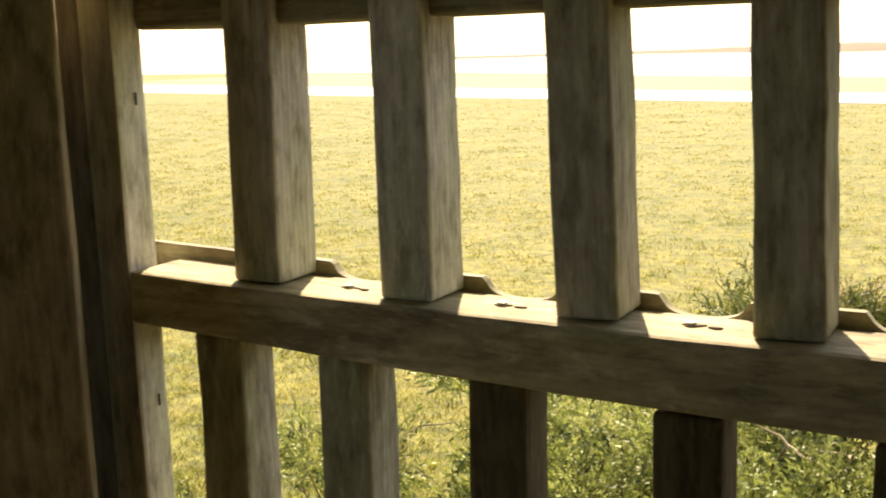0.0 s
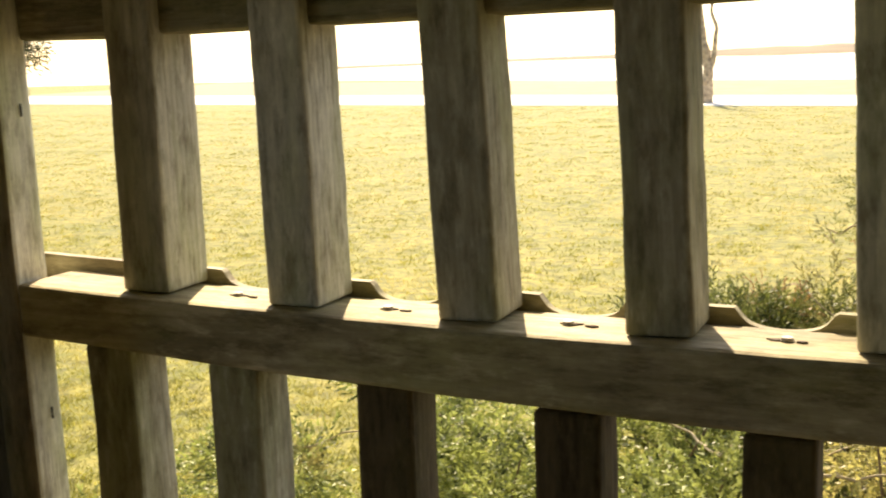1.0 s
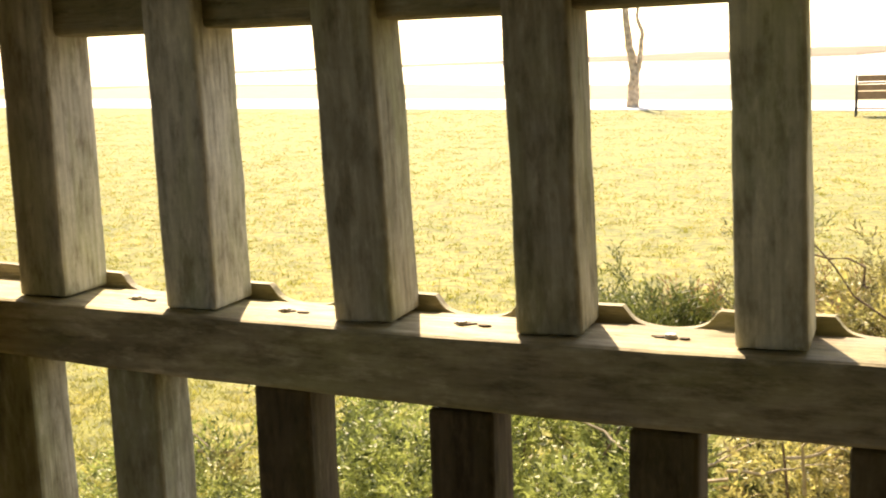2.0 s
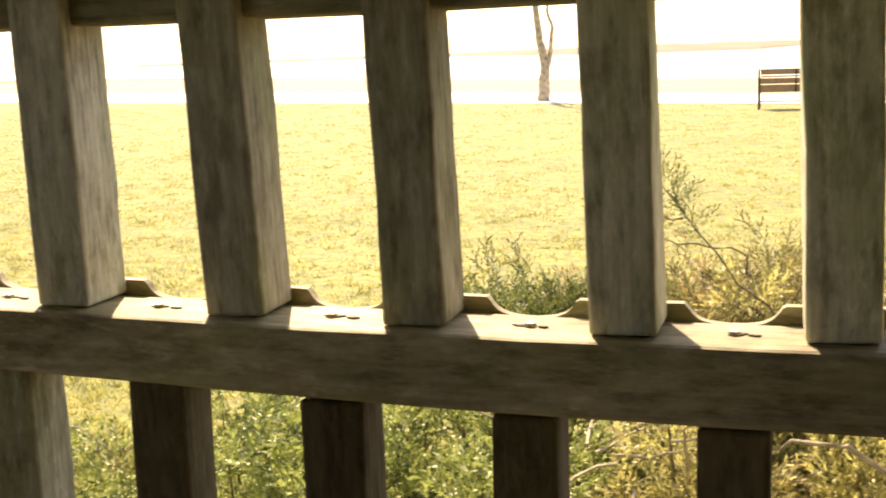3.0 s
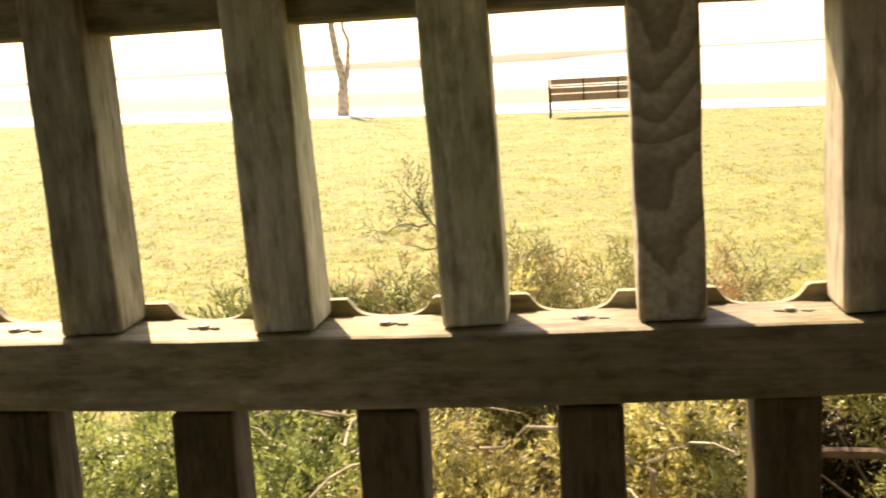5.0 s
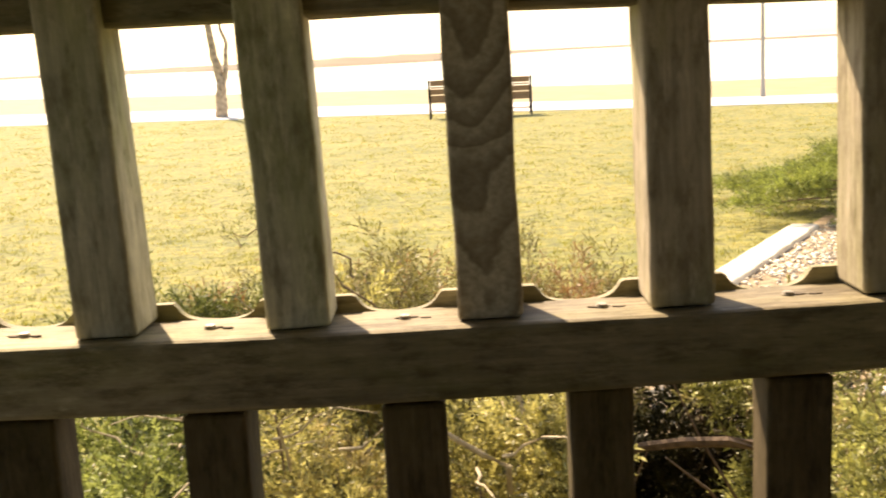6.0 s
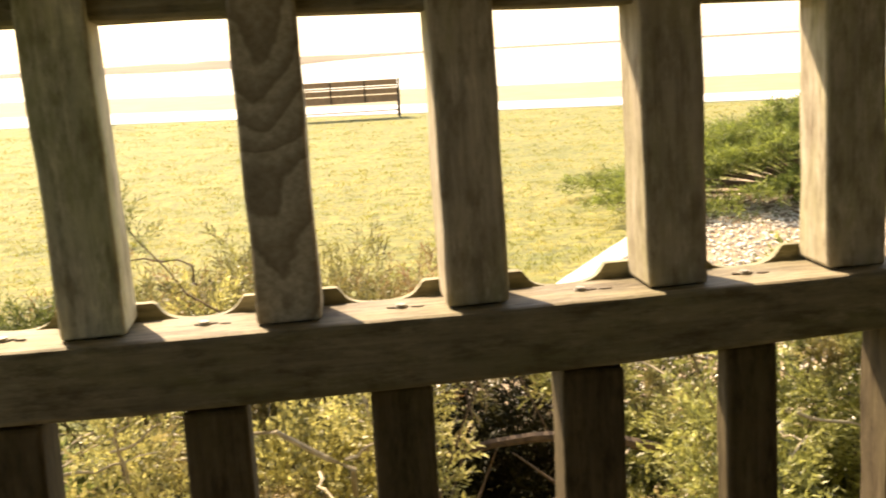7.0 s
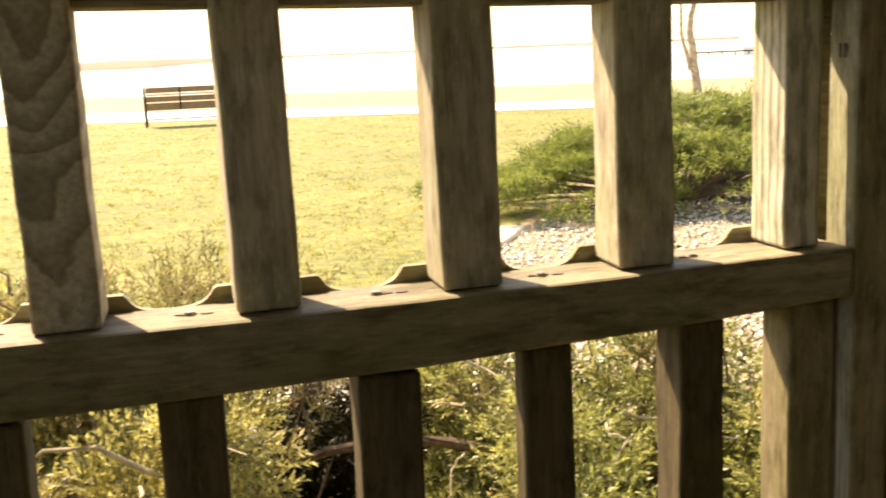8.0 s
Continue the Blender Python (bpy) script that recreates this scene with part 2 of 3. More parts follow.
IRON = simple("black_iron", (0.03, 0.026, 0.022), 0.5, 0.5, 0.2, 20.0)
POLE = simple("grey_painted_pole", (0.3, 0.29, 0.27), 0.5, 0, 0.08, 5.0)
MARSH = simple("far_marsh_grass", (0.15, 0.112, 0.06), 0.95, 0, 0.3, 0.02)
FARGREEN = simple("far_dark_bush", (0.08, 0.06, 0.035), 0.95, 0, 0.3, 0.3)
HULL = simple("white_hull", (0.5, 0.5, 0.48), 0.4, 0, 0.1, 0.5)
GLASSY = simple("dark_cabin_window", (0.05, 0.06, 0.07), 0.15, 0, 0.1, 0.5)
CONIFER = leafy("conifer_needles", (0.03, 0.04, 0.015), (0.08, 0.085, 0.03), (0.10, 0.07, 0.035), 0.55, 1.5, 0.2)


def water_material():
    m, nt, b = nodes_of("calm_water", 0.12)
    b.inputs["Base Color"].default_value = (0.10, 0.13, 0.14, 1)
    co = nt.nodes.new("ShaderNodeTexCoord").outputs["Object"]
    bump(nt, b, noise_of(nt, co, 1.2, 3.0), 0.25, 0.05)
    return m


WATER = water_material()


# ---- mesh helpers ----
def part(name, bm, material, parent=None, label=""):
    me = bpy.data.meshes.new(name)
    bm.to_mesh(me)
    bm.free()
    me.materials.append(material)
    ob = new(name, me)
    ob.parent = parent
    if label:
        tagged(ob, label)
    return ob


def thing(name, label, category, group="", kind="", at=(0, 0, 0)):
    ob = new(name)
    ob.location = at
    return tagged(ob, label, category, group, kind)


def box(x0, x1, y0, y1, z0, z1, bevel=0.002, bm=None):
    bm = bm or bmesh.new()
    made = bmesh.ops.create_cube(bm, size=1.0, matrix=Matrix.LocRotScale(
        ((x0 + x1) / 2, (y0 + y1) / 2, (z0 + z1) / 2), None, (x1 - x0, y1 - y0, z1 - z0)))
    if bevel:
        es = list({e for v in made["verts"] for e in v.link_edges})
        bmesh.ops.bevel(bm, geom=es, offset=bevel, segments=2, affect="EDGES", profile=0.5)
    return bm


def worn_timber(x0, x1, y0, y1, z0, z1, axis, cuts, bevel, wobble, seed):
    """A squared timber cut along its length, with slightly uneven faces and rounded edges."""
    bm = box(x0, x1, y0, y1, z0, z1, bevel)
    lo, hi = (x0, y0, z0)[axis], (x1, y1, z1)[axis]
    no = Vector((0, 0, 0))
    no[axis] = 1
    for k in range(1, cuts):
        co = Vector((0, 0, 0))
        co[axis] = lo + (hi - lo) * k / cuts
        bmesh.ops.bisect_plane(bm, geom=bm.verts[:] + bm.edges[:] + bm.faces[:], plane_co=co, plane_no=no)
    for v in bm.verts:
        d = noise.noise_vector(v.co * 23 + Vector((seed * 3.1, seed, 0))) * wobble
        d += noise.noise_vector(v.co * 90 + Vector((0, seed, seed * 2.3))) * wobble * 0.4
        d[axis] = 0
        v.co += d
    return bm


def tube(points, radii, sides=6, bm=None):
    """A tapered tube along points."""
    bm = bm or bmesh.new()
    rings = []
    for i, (p, r) in enumerate(zip(points, radii)):
        a, c = points[max(i - 1, 0)], points[min(i + 1, len(points) - 1)]
        d = (Vector(c) - Vector(a)).normalized()
        u = d.orthogonal().normalized()
        w = d.cross(u)
        rings.append([bm.verts.new(Vector(p) + (u * math.cos(t) + w * math.sin(t)) * r)
                      for t in (2 * math.pi * k / sides for k in range(sides))])
    for a, c in zip(rings, rings[1:]):
        u0 = min(range(sides), key=lambda k: (c[k].co - a[0].co).length)
        for k in range(sides):
            bm.faces.new((a[k], a[(k + 1) % sides], c[(k + 1 + u0) % sides], c[(k + u0) % sides]))
    bm.faces.new(rings[0][::-1])
    bm.faces.new(rings[-1])
    return bm


def soup(name, verts, faces, material, parent=None, label=""):
    """One mesh from arrays of corners and faces."""
    me = bpy.data.meshes.new(name)
    nv, nf, k = len(verts), len(faces), faces.shape[1]
    me.vertices.add(nv)
    me.vertices.foreach_set("co", np.asarray(verts, dtype=np.float32).ravel())
    me.loops.add(nf * k)
    me.loops.foreach_set("vertex_index", np.asarray(faces, dtype=np.int32).ravel())
    me.polygons.add(nf)
    me.polygons.foreach_set("loop_start", np.arange(0, nf * k, k, dtype=np.int32))
    me.update(calc_edges=True)
    me.validate()
    me.materials.append(material)
    ob = new(name, me)
    ob.parent = parent
    if label:
        tagged(ob, label)
    return ob


# ---- ground, path, water ----
LINE = -0.42  # the shore and the path run aslant: y falls by this for each metre of x


def ground():
    bm = bmesh.new()
    xs = [-1500, -400, -150, -80, -45, -25, -12, -6, -3, 0, 3, 6, 12, 25, 45, 80, 150, 400, 1500]
    vs = [-800, -200, -60, -20, -8, -3, 0, 3, 6, 10, 15, 20, 26, 32, 38, 43, 46, 50, 60, 120, 500, 3000]
    grid = []
    for v in vs:
        row = []
        for x in xs:
            skew = max(-60.0, min(60.0, x)) * LINE * max(0.0, min(1.0, v / 26.0))
            extra = max(0.0, -x) * 0.55 * max(0.0, min(1.0, (v - 32) / 12.0)) if x > -150 else 82 * max(0.0, min(1.0, (v - 32) / 12.0))
            fall = -max(0.0, min(1.0, (v - 44.0) / 14.0)) * 3.6
            row.append(bm.verts.new((x, v + skew + extra, fall)))
        grid.append(row)
    for a, c in zip(grid, grid[1:]):
        for k in range(len(xs) - 1):
            bm.faces.new((a[k], a[k + 1], c[k + 1], c[k]))
    return part("ground", bm, LAWN)


tagged(ground(), "dull yellow-green winter lawn running down to the shore", "lawn", kind="structure")


def path_sheet():
    bm = bmesh.new()
    near = [(-70, 57.0), (-16, 33.6), (-2, 27.9), (6, 24.4), (20, 18.6), (60, 2.0)]
    depth = [11.0, 7.2, 5.2, 3.6, 3.4, 3.4]
    rows = [[bm.verts.new((x, y + d * f, z)) for f, z in ((0, -0.02), (0, 0.018), (0.5, 0.03), (1, 0.018), (1, -0.02))]
            for (x, y), d in zip(near, depth)]
    for a, c in zip(rows, rows[1:]):
        for k in range(4):
            bm.faces.new((a[k], c[k], c[k + 1], a[k + 1]))
    return part("path", bm, PATH_MAT)


tagged(path_sheet(), "pale concrete footpath crossing the lawn by the shore", "path", kind="structure")



def shore_sheet():
    bm = bmesh.new()
    near = [(-70, 68.2), (-16, 41.0), (-2, 33.3), (6, 28.2), (20, 22.2), (60, 5.6)]
    depth = [30.0, 17.0, 14.0, 12.5, 11.0, 10.0]
    rows = [[bm.verts.new((x, y + d * f, 0.005)) for f in (0, 0.5, 1)] for (x, y), d in zip(near, depth)]
    for a, c in zip(rows, rows[1:]):
        for k in range(2):
            bm.faces.new((a[k], c[k], c[k + 1], a[k + 1]))
    return part("shore", bm, SHORE)


tagged(shore_sheet(), "pale straw-coloured dry grass between footpath and water", "shore", kind="structure")

bm = bmesh.new()
bmesh.ops.create_grid(bm, x_segments=2, y_segments=2, size=4500)
bmesh.ops.translate(bm, verts=bm.verts, vec=(0, 0, -2.4))
tagged(part("water", bm, WATER), "calm pale water under a bright sky", "water", kind="structure")


def marsh():
    """The far shore: a low bank that sinks to a thin line towards the east."""
    bm = bmesh.new()
    n = 150
    ring = []
    for k in range(n + 1):
        t = -0.55 + 1.05 * k / n
        high = min(1.0, max(0.0, (0.10 - t) / 0.11)) * min(1.0, max(0.15, (t + 0.40) / 0.26))
        far = 1100 - 560 * high
        h = 0.55 + 2.0 * high + (0.3 + 0.3 * high) * noise.noise((t * 40, 3.0, 0))
        ring.append([bm.verts.new((math.sin(t) * r, math.cos(t) * r, z)) for r, z in
                     ((far * 0.9, -2.5), (far * 0.93, h * 0.1 - 1.7), (far * 1.2, h - 1.4), (far * 1.35, -2.5))])
    for p, q in zip(ring, ring[1:]):
        for k in range(3):
            bm.faces.new((p[k], q[k], q[k + 1], p[k + 1]))
    return part("backdrop", bm, MARSH)


tagged(marsh(), "low tan marsh along the far shore", "far shore", kind="structure")

# ---- the shelter: floor, roof, railing ----
FLOOR_Z = 0.42
bm = box(-1.5, 1.7, -2.6, 0.62, FLOOR_Z - 0.42, FLOOR_Z, 0.01)
tagged(part("floor", bm, WOOD_DECK), "weathered timber deck of the shelter", "deck", kind="structure")
# roof out of view, added to keep sky light off the railing
bm = box(-1.75, 1.95, -2.7, 0.80, 2.45, 2.55, 0.01)
tagged(part("ceiling", bm, WOOD_DECK), "unseen plain timber roof added to shade the shelter", "roof", kind="structure")

# added walls that block light; their heights set how dim the railing is
PLAN = [(-0.61, 0.556), (-1.47, -0.35), (-1.47, -1.55), (-0.62, -2.40), (0.78, -2.40), (1.63, -1.55), (1.63, -0.35), (0.702, 0.556)]
for (ax, ay), (bx, by), name in zip(PLAN, PLAN[1:], ("north_west", "west", "south_west", "south", "south_east", "east", "north_east")):
    high = 2.45 if name.startswith("south") or name == "east" else 1.75 if name == "north_east" else 1.2 if name == "west" else 1.56
    length = math.hypot(bx - ax, by - ay)
    ob = part("wall_" + name, box(0, length, -0.02, 0.02, 0, high - FLOOR_Z, 0), WOOD_DECK)
    ob.matrix_basis = pose(ax, ay, FLOOR_Z, 0, 0, math.degrees(math.atan2(by - ay, bx - ax)))
    tagged(ob, "plain boarding added round the shelter to block light", "wall", kind="structure")

RAIL_X0, RAIL_X1 = -0.522, 0.6855
FRONT, BACK = 0.484, 0.538
Z_MID0, Z_MID1, Z_TOP0 = 1.289, 1.330, 1.494
UPPER = [-0.426, -0.318, -0.207, -0.100, 0.013, 0.119, 0.226, 0.332, 0.448, 0.556, 0.657]
LOWER = [-0.462, -0.366, -0.262, -0.151, -0.0405, 0.068, 0.180, 0.286, 0.3965, 0.4915, 0.5905, 0.666]



def sag(x):
    return 0.033 * (x - 0.1) ** 2 - 0.0033


def sag_below(x):
    return (0.062 if x > 0.1 else 0.05) * (x - 0.1) ** 2 - 0.0036


LEANS = [0.5, -0.4, -1.8, -1.5, -1.7, -1.6, -0.8, -0.9, -0.8, -0.3, 0.0]
railing = thing("railing", "weathered grey-brown wooden railing with staggered square balusters between two posts", "railing", kind="structure")
bm = worn_timber(RAIL_X0, RAIL_X1, 0.507, 0.552, Z_TOP0, Z_TOP0 + 0.045, 0, 24, 0.003, 0.0010, 3)
for v in bm.verts:
    v.co.z += 0.002 - 0.02 * max(0.0, v.co.x - 0.2)
part("top_rail", bm, WOOD_ALONG, railing)
# unseen cap board, added to shade the top rail and baluster tops
part("top_cap", worn_timber(RAIL_X0 - 0.02, RAIL_X1 + 0.02, 0.40, 0.60, Z_TOP0 + 0.052, Z_TOP0 + 0.078, 0, 16, 0.004, 0.001, 6), WOOD_ALONG, railing)
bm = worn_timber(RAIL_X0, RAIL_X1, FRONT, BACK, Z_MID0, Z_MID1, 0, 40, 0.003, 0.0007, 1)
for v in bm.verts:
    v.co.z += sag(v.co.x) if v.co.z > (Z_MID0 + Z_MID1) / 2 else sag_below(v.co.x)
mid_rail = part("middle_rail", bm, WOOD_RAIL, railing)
part("bottom_rail", worn_timber(RAIL_X0, RAIL_X1, FRONT, BACK, 0.50, 0.54, 0, 12, 0.003, 0.001, 2), WOOD_ALONG, railing)
rng = random.Random(4)
for k, x in enumerate(UPPER):
    w, d = (0.0355 if k < 10 else 0.0250) + rng.uniform(-0.001, 0.001), 0.042 if k < 10 else 0.039
    bm = worn_timber(-w / 2, w / 2, -d / 2, d / 2, 0.0, Z_TOP0 - Z_MID1 + 0.048, 2, 9, 0.0022, 0.0010, 10 + k)
    ob = part("baluster", bm, {0: WOOD_PALE, 1: WOOD_PALE, 2: WOOD_BROWN, 3: WOOD_BROWN, 4: WOOD_OLIVE, 5: WOOD_OLIVE, 6: WOOD_FLAME, 7: WOOD_WARM, 8: WOOD_WARM, 9: WOOD_WARM, 10: WOOD_BOLD}.get(k, WOOD_UP), railing,
              "upright baluster with bold flame-shaped grain" if k == 6 else "")
    ob.matrix_basis = pose(x, 0.498 + d / 2 + rng.uniform(-0.001, 0.001), Z_MID1 + 0.0006 + sag(x), 0, LEANS[k], rng.uniform(-1.5, 1.5))
for k, x in enumerate(LOWER):
    w, d = {9: 0.032, 10: 0.030, 11: 0.031}.get(k, 0.0365 + rng.uniform(-0.001, 0.001)), {9: 0.018}.get(k, 0.036)
    top_z = Z_MID0 - 0.5415 + sag_below(x)
    gap = 0.004 if k in (3, 4, 5, 6, 8) else 0.0012
    bm = worn_timber(-w / 2, w / 2, -d / 2, d / 2, 0.0, top_z - gap, 2, 14, 0.0025, 0.0012, 40 + k)
    box(-w / 2 + 0.004, w / 2 - 0.004, -d / 2 + 0.006, d / 2 - 0.004, top_z - gap - 0.002, top_z, 0, bm)
    ob = part("lower_baluster", bm, {0: WOOD_BROWN, 1: WOOD_BROWN, 11: WOOD_POST}.get(k, WOOD_SHADE), railing)
    ob.matrix_basis = pose(x, 0.497 + d / 2, 0.5405, 0, 0, rng.uniform(-1.5, 1.5))
for x0, x1, depth, seed in ((RAIL_X0 - 0.0290, RAIL_X0 - 0.0008, 0.028, 71), (RAIL_X1 + 0.0006, RAIL_X1 + 0.0286, 0.031, 72)):
    half = (x1 - x0) / 2
    bm = worn_timber(-half, half, -depth / 2, depth / 2, 0.0, 1.116, 2, 20, 0.0025, 0.0008, seed)
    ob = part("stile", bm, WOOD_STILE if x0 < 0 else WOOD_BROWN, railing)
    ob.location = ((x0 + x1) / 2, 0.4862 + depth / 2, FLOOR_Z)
    # fronts get darker wood: their shade is put into the colour
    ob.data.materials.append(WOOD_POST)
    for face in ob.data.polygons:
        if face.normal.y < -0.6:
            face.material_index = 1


# added dark strip in place of the shaded slot between post and stile
ob = part("filler_board", worn_timber(-0.03, 0.03, -0.008, 0.008, 0.0, 1.116, 2, 12, 0.002, 0.0008, 75), WOOD_SHADE, railing)
ob.location = (RAIL_X0 - 0.0605, 0.5055, FLOOR_Z)


def scalloped_board():
    """A thin board whose top edge dips between the balusters."""
    bm = bmesh.new()
    mids = [(a + c) / 2 for a, c in zip(UPPER, UPPER[1:])]
    y0, y1, z0 = BACK + 0.001, BACK + 0.0072, Z_MID0 + 0.004
    rows = []
    n = 620
    for k in range(n + 1):
        x = RAIL_X0 - 0.06 + (RAIL_X1 - RAIL_X0 + 0.10) * k / n
        near = min(abs(x - c) for c in mids)
        dip = max(0.0, 1.0 - (near / 0.0262) ** 2)
        drop = 0.0112 * dip * dip / (dip * dip + 0.10) * (0.90 + 0.20 * dip)
        z = Z_MID1 + sag(x) + 0.0092 - drop + 0.0003 * noise.noise((x * 60, 0, 0))
        rows.append([bm.verts.new(c) for c in ((x, y0, z0), (x, y0, z), (x, y1, z), (x, y1, z0))])
    for a, c in zip(rows, rows[1:]):
        for j in range(4):
            bm.faces.new((a[j], a[(j + 1) % 4], c[(j + 1) % 4], c[j]))
    bm.faces.new(rows[0][::-1])
    bm.faces.new(rows[-1])
    bmesh.ops.recalc_face_normals(bm, faces=bm.faces)
    return bm


part("scalloped_trim", scalloped_board(), WOOD_TRIM, railing, "thin pale board with a scalloped top edge")


def torn_hole(r, seed):
    bm = bmesh.new()
    rr = random.Random(seed)
    vs = [bm.verts.new((math.cos(a) * r * rr.uniform(0.5, 1.3) * 2.2, math.sin(a) * r * rr.uniform(0.35, 1.25), 0.0))
          for a in (2 * math.pi * k / 14 for k in range(14))]
    top = bm.faces.new(vs)
    ext = bmesh.ops.extrude_face_region(bm, geom=[top])
    bmesh.ops.translate(bm, verts=[v for v in ext["geom"] if isinstance(v, bmesh.types.BMVert)], vec=(0, 0, -0.003))
    bmesh.ops.recalc_face_normals(bm, faces=bm.faces)
    return bm


def screw_head():
    bm = bmesh.new()
    bmesh.ops.create_cone(bm, cap_ends=True, segments=16, radius1=0.0036, radius2=0.0028, depth=0.0018)
    box(-0.0022, 0.0022, -0.0004, 0.0004, 0.0006, 0.0011, 0, bm)
    box(-0.0004, 0.0004, -0.0022, 0.0022, 0.0006, 0.00112, 0, bm)
    return bm


for k, x in enumerate(LOWER[1:-1]):
    for dx, y, r in ((0.0, 0.513, 0.0028), (0.010, 0.511, 0.0015)):
        ob = part("nail_hole", torn_hole(r, k * 7 + int(dx * 1000)), HOLE, mid_rail)
        ob.location = (x + dx + rng.uniform(-0.002, 0.002), y, Z_MID1 + sag(x) + 0.0007)
    ob = part("screw", screw_head(), STEEL, mid_rail)
    ob.location = (x + rng.uniform(-0.003, 0.003), 0.5125, Z_MID1 + sag(x) + 0.0012)

for x, y, z in ((RAIL_X0 + 0.0002, 0.5040, 1.452), (RAIL_X0 + 0.0002, 0.5040, 1.246),
                (RAIL_X1 - 0.0002, 0.4985, 1.456), (RAIL_X1 - 0.0002, 0.5040, 1.456)):
    ob = part("staple_leg", box(-0.0005, 0.0005, -0.0004, 0.0004, -0.0042, 0.0042, 0), STAPLE, railing)
    ob.location = (x, y, z)


def corner_post(x, y, turn):
    bm = worn_timber(-0.045, 0.045, -0.045, 0.045, 0.0, 2.45 - FLOOR_Z, 2, 30, 0.004, 0.0012, x * 9)
    ob = part("post", bm, WOOD_POST)
    ob.matrix_basis = pose(x, y, FLOOR_Z, 0, 0, turn)
    return tagged(ob, "stout weathered wooden corner post beside the railing", "post", "corner posts", kind="structure")


corner_post(-0.545, 0.400, 45)
corner_post(0.800, 0.470, 45)

# ---- beds, kerb, planting ----
def near_juniper(name, label, base, reach, height, material, seed, branches=26, sprays=3600, dead=8, bias=(0, 0), scale=1.0, shapes=None):
    """A spreading juniper: limbs from one foot, feathery sprays, some bare dead twigs."""
    rr = np.random.RandomState(seed)
    top = thing(name, label, "shrub", "junipers by the railing", at=(base[0], base[1], 0))
    spots, ways = [], []
    for k in range(branches):
        a = 2 * math.pi * (k + rr.uniform(-0.4, 0.4)) / branches
        out = rr.uniform(0.15, 1.0)
        end = np.array([math.cos(a) * reach[0] * out + bias[0], math.sin(a) * reach[1] * out + bias[1], height * rr.uniform(0.62, 1.0)])
        mid = np.array([end[0] * 0.45, end[1] * 0.45, height * rr.uniform(0.35, 0.6)])
        pts = []
        for t in np.linspace(0, 1, 9):
            p = (1 - t) ** 2 * np.array([rr.uniform(-.03, .03), rr.uniform(-.03, .03), 0]) + 2 * t * (1 - t) * mid + t * t * end
            pts.append(p + rr.normal(0, 0.012, 3) * t)
        rad = np.linspace(0.014, 0.0012, 9) * rr.uniform(0.7, 1.2)
        part("limb", tube([Vector(p) for p in pts], rad, 5), BARK, top)
        pts = np.array(pts)
        tufts = 13
        for c in range(tufts):
            t = 0.28 + 0.72 * (c + rr.rand()) / tufts
            i = min(int(t * 8), 7)
            p = pts[i] + (pts[i + 1] - pts[i]) * (t * 8 - i)
            heart = p + rr.normal(0, 1, 3) * np.array([0.07, 0.07, 0.045]) * (0.5 + 0.5 * rr.rand())
            along = pts[min(i + 1, 8)] - pts[i]
            along = along / (np.linalg.norm(along) + 1e-9) * 0.5 + np.array([0, 0, 0.35])
            for j in range(round(sprays / branches / tufts)):
                side = rr.normal(0, 1, 3) * np.array([1, 1, 0.6])
                side /= np.linalg.norm(side)
                d = along * 0.7 + side * 1.0
                spots.append(heart + side * 0.007)
                ways.append(d / np.linalg.norm(d))
    if dead:
        for k in range(dead):
            twig = bmesh.new()
            a = rr.uniform(0, 2 * math.pi)
            p = np.array([math.cos(a) * reach[0] * 0.55 + bias[0], math.sin(a) * reach[1] * 0.6 + bias[1], height * rr.uniform(0.74, 0.98)])
            if 0.34 < p[0] + base[0] < 0.70:
                p[2] -= 0.3
            d = rr.normal(0, 1, 3) * np.array([1, 0.7, 0.35])
            d /= np.linalg.norm(d)
            line = [p]
            for j in range(6):
                d = d + rr.normal(0, 0.26, 3)
                d /= np.linalg.norm(d)
                line.append(line[-1] + d * rr.uniform(0.014, 0.034))
            tube([Vector(q) for q in line], np.linspace(0.0024, 0.0008, 7) * rr.uniform(0.6, 1.3), 5, twig)
            part("dead_twig", twig, DEADWOOD, top, "bare bleached twig")
    spots, ways = np.array(spots), np.array(ways)
    gx, gy = spots[:, 0] + base[0], spots[:, 1] + base[1]
    open_heart = (gx > 0.37) & (gx < 0.64) & (gy < 1.9) & (spots[:, 2] > 0.4)
    foliage(spots[~open_heart], ways[~open_heart], material, top, seed, scale, shapes=shapes)
    return top


def frond_shape(seed, side=6, leaf=0.0072, width=0.0016, length=0.062, count=(10, 7), lie=0.9):
    """Corners of one juniper frond along +z: a stem with side shoots, all set with tiny pointed leaves."""
    rr = np.random.RandomState(seed)
    lines = [(np.zeros(3), np.array([0.0, 0.0, length]), count[0])]
    for k in range(side):
        t = 0.18 + 0.62 * k / side
        a = k * 2.5 + rr.uniform(-0.5, 0.5)
        d = np.array([math.cos(a) * 0.75, math.sin(a) * 0.45, 0.75])
        lines.append((np.array([0, 0, t * length]), d * length * 0.5 * (1.1 - 0.7 * t), count[1]))
    vs = []
    for root, way, n in lines:
        u = way / np.linalg.norm(way)
        for k in range(n):
            p = root + way * (k + 0.3) / n
            o = np.cross(u, rr.normal(0, 1, 3))
            o /= np.linalg.norm(o)
            d = u * lie + o * (1.28 - lie)
            w = np.cross(d, rr.normal(0, 1, 3))
            w = w / np.linalg.norm(w) * width
            vs += [p - w, p + w, p + d * leaf * rr.uniform(0.75, 1.3)]
    return np.array(vs)


FINE = [frond_shape(k + 20, 7, 0.0060, 0.00150, 0.056, (13, 9), 0.78) for k in range(6)]
